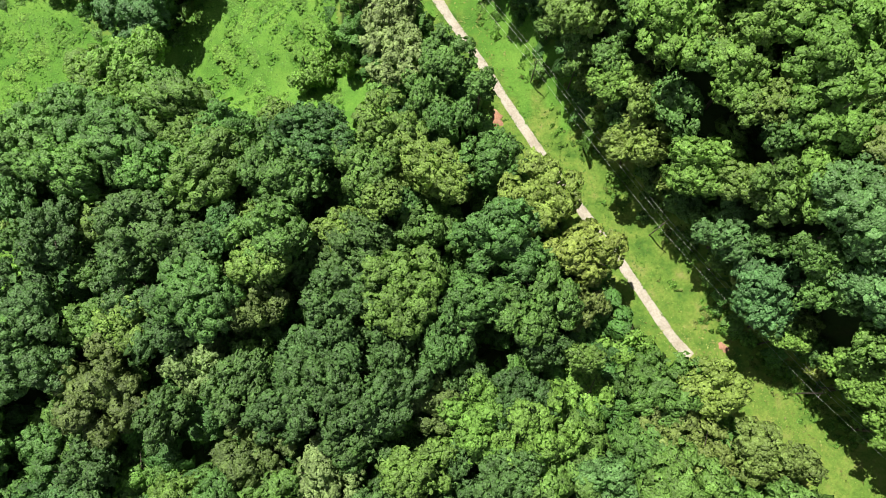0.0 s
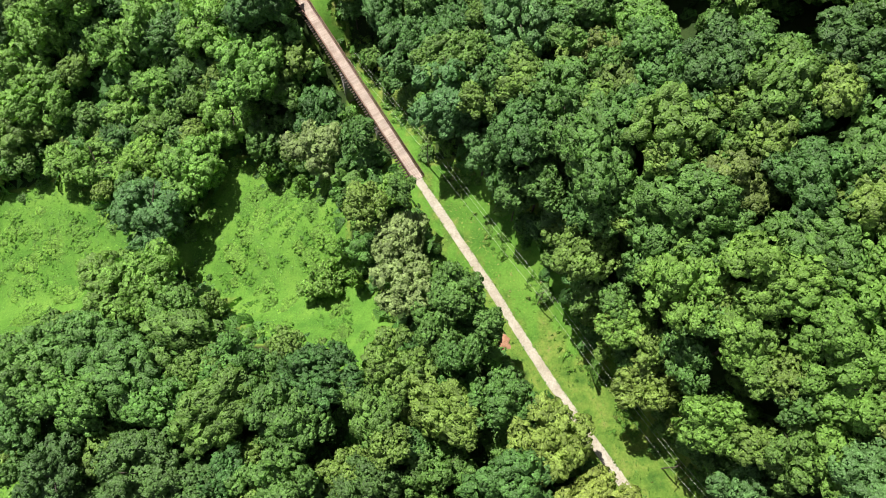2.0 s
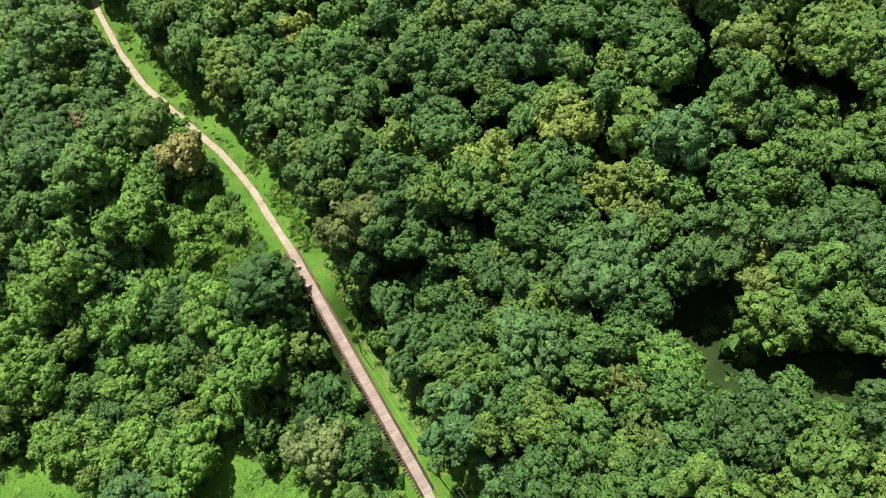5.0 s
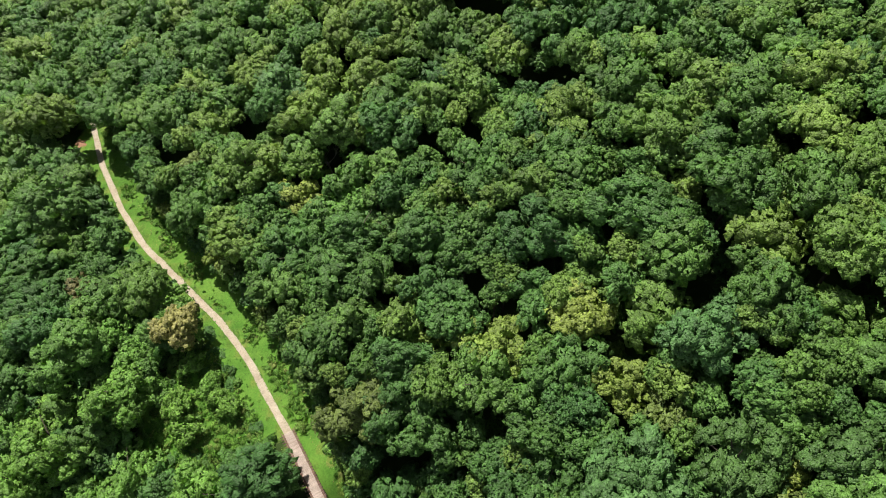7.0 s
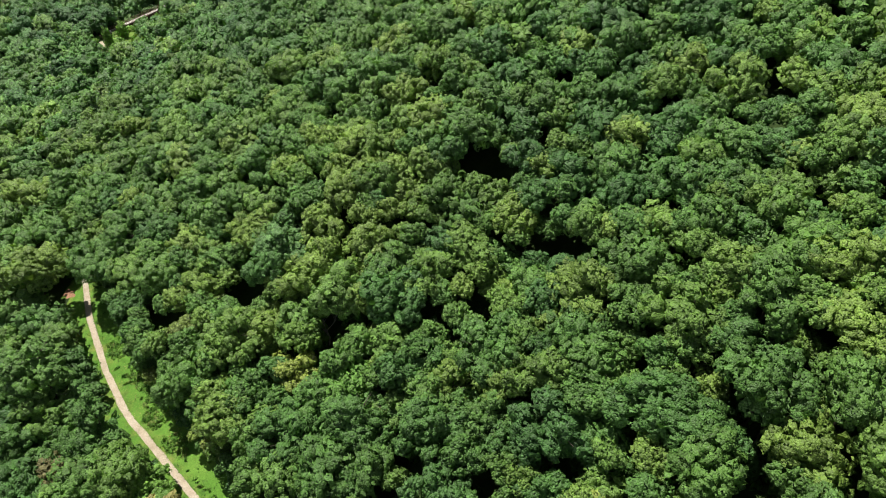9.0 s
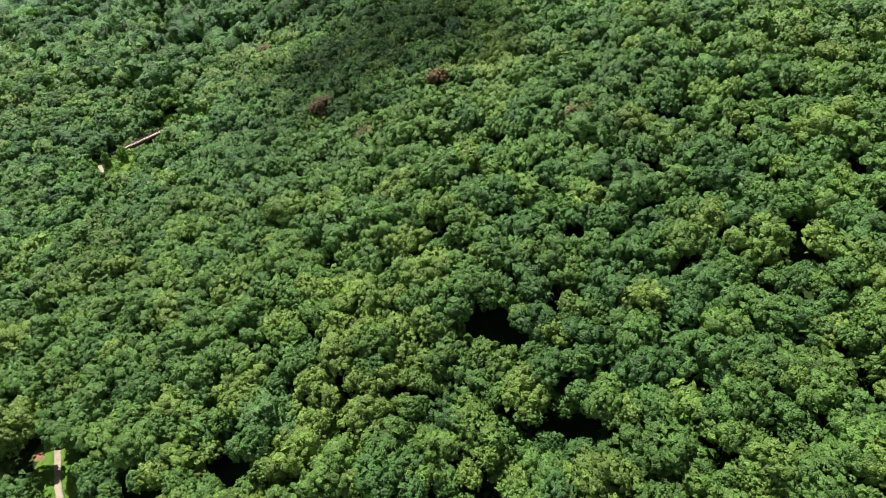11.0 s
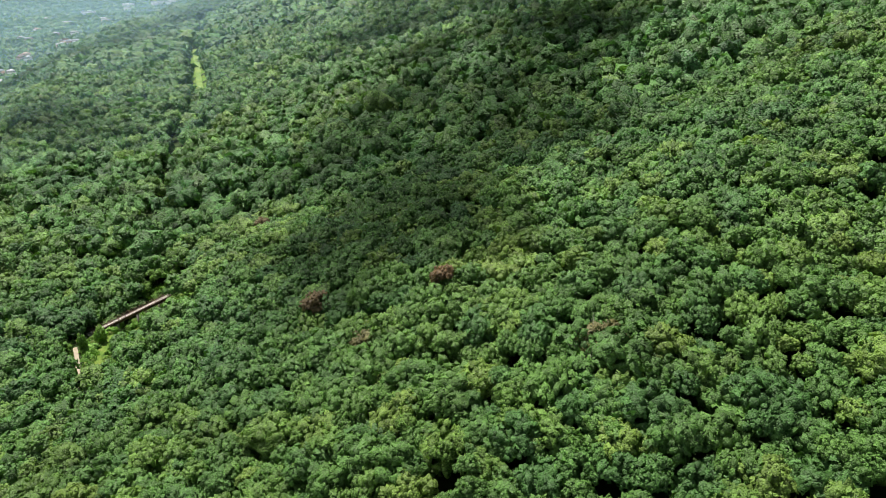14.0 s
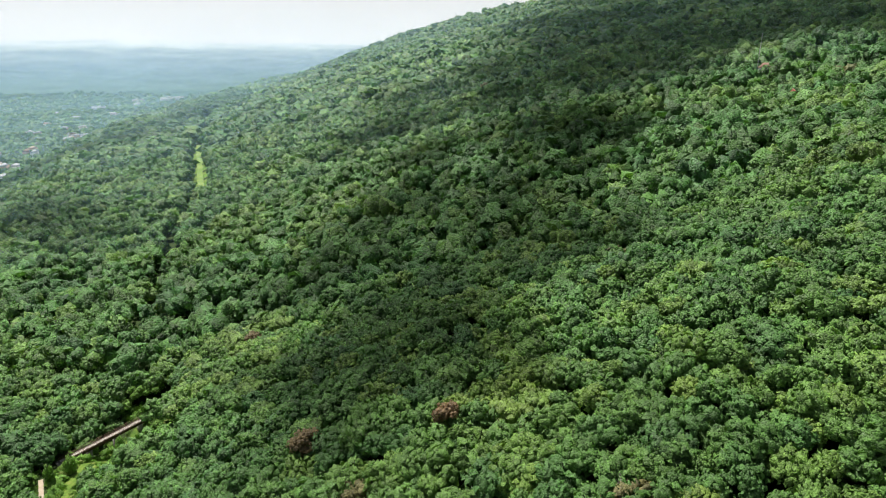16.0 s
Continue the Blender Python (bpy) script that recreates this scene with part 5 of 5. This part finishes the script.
def cloud(high, thick, puffs):
    """A flat-based heaped cloud, thinning to its edges, on the sunward side of the spots that it shades; puffs: spot and half-sizes."""
    p = np.array(puffs, float)
    lo, hi = (p[:, :2] - 2.0 * p[:, 2:]).min(0), (p[:, :2] + 2.0 * p[:, 2:]).max(0)
    step = max(6.0, float((hi - lo).max()) / 110)
    x, y = np.meshgrid(np.arange(lo[0], hi[0] + step, step), np.arange(lo[1], hi[1] + step, step))
    wob = 7 * np.sin(x * 0.06 + np.sin(y * 0.045) * 2) + 7 * np.sin(y * 0.07 + np.sin(x * 0.05) * 2)
    clear = np.ones(x.shape)
    for ox, oy, sx, sy in puffs:
        clear *= 1 - 0.8 * np.exp(-((((x + wob - ox) / sx) ** 2 + ((y - wob - oy) / sy) ** 2) / 0.9) ** 1.3)
    f = np.clip(1 - clear - 0.02, 0, 1)
    k = (high - land(x, y) - 14) / sun_way.z
    low = np.stack([x + sun_way.x * k, y + sun_way.y * k, np.full(x.shape, float(high))], -1).reshape(-1, 3)
    top = low + np.stack([0 * f, 0 * f, 12 + 70 * f * (1 + 0.3 * np.sin(x * 0.11) * np.sin(y * 0.12))], -1).reshape(-1, 3)
    i = np.arange(x.size).reshape(x.shape)
    quads = np.stack([i[:-1, :-1], i[:-1, 1:], i[1:, 1:], i[1:, :-1]], -1).reshape(-1, 4)
    quads = quads[f.ravel()[quads].max(1) > 0]
    v = np.concatenate([low, top])
    c = v.mean(0)
    ob = new("cloud", mesh_arrays("cloud", v - c, np.concatenate([quads[:, ::-1], quads + x.size]), None, M_CLOUD, np.tile(thick * f.ravel(), 2), "vapour", False))
    ob.location = c
    tagged(ob, "small flat-based summer cloud above the mountain", "cloud", "fair-weather clouds", "structure")


cloud(850, 0.62, [(-75, 565, 45, 50), (-40, 640, 46, 50), (-60, 388, 26, 24), (-48, 402, 28, 24), (-62, 440, 30, 34), (-40, 440, 34, 34), (-24, 424, 30, 28), (-28, 470, 40, 36), (-10, 490, 42, 38), (-10, 436, 30, 26), (10, 534, 44, 40),
                  (28, 580, 42, 46), (48, 643, 44, 50), (48, 520, 32, 40), (78, 700, 44, 50)])
cloud(1000, 0.84, [(100, 705, 40, 46), (62, 745, 50, 60), (157, 849, 70, 80), (119, 950, 70, 90), (40, 906, 60, 80), (72, 1114, 80, 120), (369, 857, 110, 70), (410, 790, 70, 40), (356, 1010, 140, 130), (250, 930, 110, 90),
                   (220, 1110, 130, 150), (353, 1300, 160, 180), (200, 1330, 120, 160), (262, 1506, 150, 200), (163, 1700, 80, 130), (430, 1900, 170, 380), (560, 1250, 170, 300), (520, 930, 110, 110)])
cloud(950, 0.62, [(-89, 891, 50, 60), (-35, 750, 40, 40), (-68, 930, 46, 60), (-64, 1090, 50, 80)])
cloud(900, 0.55, [(-706, 1242, 70, 90), (-683, 1357, 70, 90), (-610, 1422, 55, 100), (-600, 1650, 60, 150), (-615, 1911, 80, 170), (-600, 2250, 110, 220), (-420, 2044, 60, 110), (-310, 2171, 50, 100)])
cloud(870, 0.5, [(-414, 838, 60, 50), (-345, 775, 44, 36), (-482, 891, 60, 50)])

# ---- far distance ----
def painted_haze_mat():
    m, nt, out = shader("painted_haze_distance")
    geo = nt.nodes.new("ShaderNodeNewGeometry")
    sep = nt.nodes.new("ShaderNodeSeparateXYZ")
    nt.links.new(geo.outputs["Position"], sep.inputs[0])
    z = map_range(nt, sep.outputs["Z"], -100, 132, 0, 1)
    # haze painted into the glow: bluer, then almost white towards the top
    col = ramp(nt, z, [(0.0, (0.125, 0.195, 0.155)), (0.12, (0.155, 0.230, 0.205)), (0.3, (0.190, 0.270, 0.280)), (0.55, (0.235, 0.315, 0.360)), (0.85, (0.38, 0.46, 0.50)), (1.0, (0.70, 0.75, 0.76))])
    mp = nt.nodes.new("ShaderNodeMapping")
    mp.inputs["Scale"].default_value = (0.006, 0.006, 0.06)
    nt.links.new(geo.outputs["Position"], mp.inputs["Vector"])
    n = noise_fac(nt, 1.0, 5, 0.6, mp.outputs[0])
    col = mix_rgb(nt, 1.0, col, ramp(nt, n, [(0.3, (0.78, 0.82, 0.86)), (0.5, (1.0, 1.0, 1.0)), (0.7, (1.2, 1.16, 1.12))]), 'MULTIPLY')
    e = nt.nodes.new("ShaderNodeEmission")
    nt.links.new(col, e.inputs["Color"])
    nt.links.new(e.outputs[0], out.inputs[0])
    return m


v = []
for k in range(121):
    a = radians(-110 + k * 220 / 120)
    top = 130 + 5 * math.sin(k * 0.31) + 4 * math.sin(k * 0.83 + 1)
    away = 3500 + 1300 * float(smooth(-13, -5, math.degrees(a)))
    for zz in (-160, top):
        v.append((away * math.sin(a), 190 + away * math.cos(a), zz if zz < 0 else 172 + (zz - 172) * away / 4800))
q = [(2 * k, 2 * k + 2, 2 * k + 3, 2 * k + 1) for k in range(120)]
tagged(new("backdrop", mesh_arrays("backdrop", np.array(v), np.array(q), None, painted_haze_mat())), "glowing backdrop wall painted as a hazy plain and low hills", "backdrop", kind="structure")


def plain_mat():
    """The valley as a glowing sheet: woods, fields and roofs, haze painted in as paler blue-green farther off."""
    m, nt, out = shader("painted_haze_plain")
    geo = nt.nodes.new("ShaderNodeNewGeometry")
    sep = nt.nodes.new("ShaderNodeSeparateXYZ")
    nt.links.new(geo.outputs["Position"], sep.inputs[0])
    mp = nt.nodes.new("ShaderNodeMapping")
    mp.inputs["Scale"].default_value = (0.03, 0.03, 0.0)
    nt.links.new(geo.outputs["Position"], mp.inputs["Vector"])
    n = noise_fac(nt, 0.35, 5, 0.6, mp.outputs[0])
    vor = nt.nodes.new("ShaderNodeTexVoronoi")
    vor.inputs["Scale"].default_value = 1.0
    nt.links.new(mp.outputs[0], vor.inputs["Vector"])
    dots = nt.nodes.new("ShaderNodeSeparateColor")
    nt.links.new(vor.outputs["Color"], dots.inputs[0])
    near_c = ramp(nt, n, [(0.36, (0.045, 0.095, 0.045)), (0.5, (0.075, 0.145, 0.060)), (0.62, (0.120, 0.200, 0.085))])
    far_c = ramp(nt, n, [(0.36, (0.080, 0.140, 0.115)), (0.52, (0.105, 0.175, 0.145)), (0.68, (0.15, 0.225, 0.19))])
    # the paler set is blended in by distance to imitate haze
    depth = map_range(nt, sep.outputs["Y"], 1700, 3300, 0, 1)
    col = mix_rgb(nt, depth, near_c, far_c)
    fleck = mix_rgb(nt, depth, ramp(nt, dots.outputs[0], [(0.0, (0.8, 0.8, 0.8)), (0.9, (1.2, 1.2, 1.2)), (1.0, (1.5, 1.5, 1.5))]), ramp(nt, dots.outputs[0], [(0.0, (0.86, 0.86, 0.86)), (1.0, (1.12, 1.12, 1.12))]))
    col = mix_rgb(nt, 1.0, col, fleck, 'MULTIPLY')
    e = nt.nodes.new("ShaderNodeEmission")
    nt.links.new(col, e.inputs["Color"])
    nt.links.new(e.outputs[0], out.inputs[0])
    return m


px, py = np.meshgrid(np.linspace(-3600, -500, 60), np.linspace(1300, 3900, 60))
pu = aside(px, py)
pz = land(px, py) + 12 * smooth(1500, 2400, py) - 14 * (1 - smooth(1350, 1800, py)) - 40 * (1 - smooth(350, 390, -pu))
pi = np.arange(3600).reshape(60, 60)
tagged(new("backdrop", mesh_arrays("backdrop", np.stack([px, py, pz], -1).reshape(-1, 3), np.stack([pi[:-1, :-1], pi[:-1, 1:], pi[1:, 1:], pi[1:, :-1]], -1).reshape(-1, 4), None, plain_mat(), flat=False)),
       "glowing wooded plain with fields far below the mountain, haze painted in", "backdrop", kind="structure")


# ---- summer haze imitated by thin see-through sheets, denser with every mile ----
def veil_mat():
    m, nt, out = shader("haze_sheet")
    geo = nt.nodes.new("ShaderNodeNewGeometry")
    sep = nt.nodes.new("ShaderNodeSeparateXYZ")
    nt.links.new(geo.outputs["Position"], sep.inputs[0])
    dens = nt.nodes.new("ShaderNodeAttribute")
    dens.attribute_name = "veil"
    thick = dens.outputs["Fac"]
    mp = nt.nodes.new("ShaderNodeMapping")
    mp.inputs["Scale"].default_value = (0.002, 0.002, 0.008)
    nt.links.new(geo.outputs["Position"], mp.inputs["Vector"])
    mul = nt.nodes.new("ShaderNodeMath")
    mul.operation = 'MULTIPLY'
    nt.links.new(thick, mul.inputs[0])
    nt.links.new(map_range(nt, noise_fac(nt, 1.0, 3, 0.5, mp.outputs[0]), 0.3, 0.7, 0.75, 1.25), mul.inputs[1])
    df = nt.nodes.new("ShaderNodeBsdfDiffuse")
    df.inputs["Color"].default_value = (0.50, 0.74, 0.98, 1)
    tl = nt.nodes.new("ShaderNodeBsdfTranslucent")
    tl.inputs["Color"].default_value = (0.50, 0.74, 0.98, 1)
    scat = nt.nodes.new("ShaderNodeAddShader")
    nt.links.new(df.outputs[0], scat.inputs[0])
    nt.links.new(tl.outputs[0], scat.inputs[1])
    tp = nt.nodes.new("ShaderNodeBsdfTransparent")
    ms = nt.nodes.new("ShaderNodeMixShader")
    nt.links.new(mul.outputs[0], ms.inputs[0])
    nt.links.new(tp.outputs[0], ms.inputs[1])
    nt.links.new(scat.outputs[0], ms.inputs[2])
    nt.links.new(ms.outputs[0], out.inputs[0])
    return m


M_HAZE_SHEET = veil_mat()
# added curved sheets; their pale blue tint stands in for the haze
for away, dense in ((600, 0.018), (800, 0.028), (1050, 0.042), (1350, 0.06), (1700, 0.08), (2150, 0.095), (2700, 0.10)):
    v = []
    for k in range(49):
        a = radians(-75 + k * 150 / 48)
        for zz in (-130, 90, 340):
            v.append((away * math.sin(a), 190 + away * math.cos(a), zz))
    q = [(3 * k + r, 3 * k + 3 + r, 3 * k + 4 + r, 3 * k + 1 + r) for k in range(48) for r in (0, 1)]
    tagged(new("haze", mesh_arrays("haze", np.array(v, float), np.array(q), None, M_HAZE_SHEET, dense * np.tile([1.0, 0.75, 0.06], 49), "veil", False)), "see-through bluish sheet standing in for haze over valley and mountain", "haze", "summer haze", "structure")
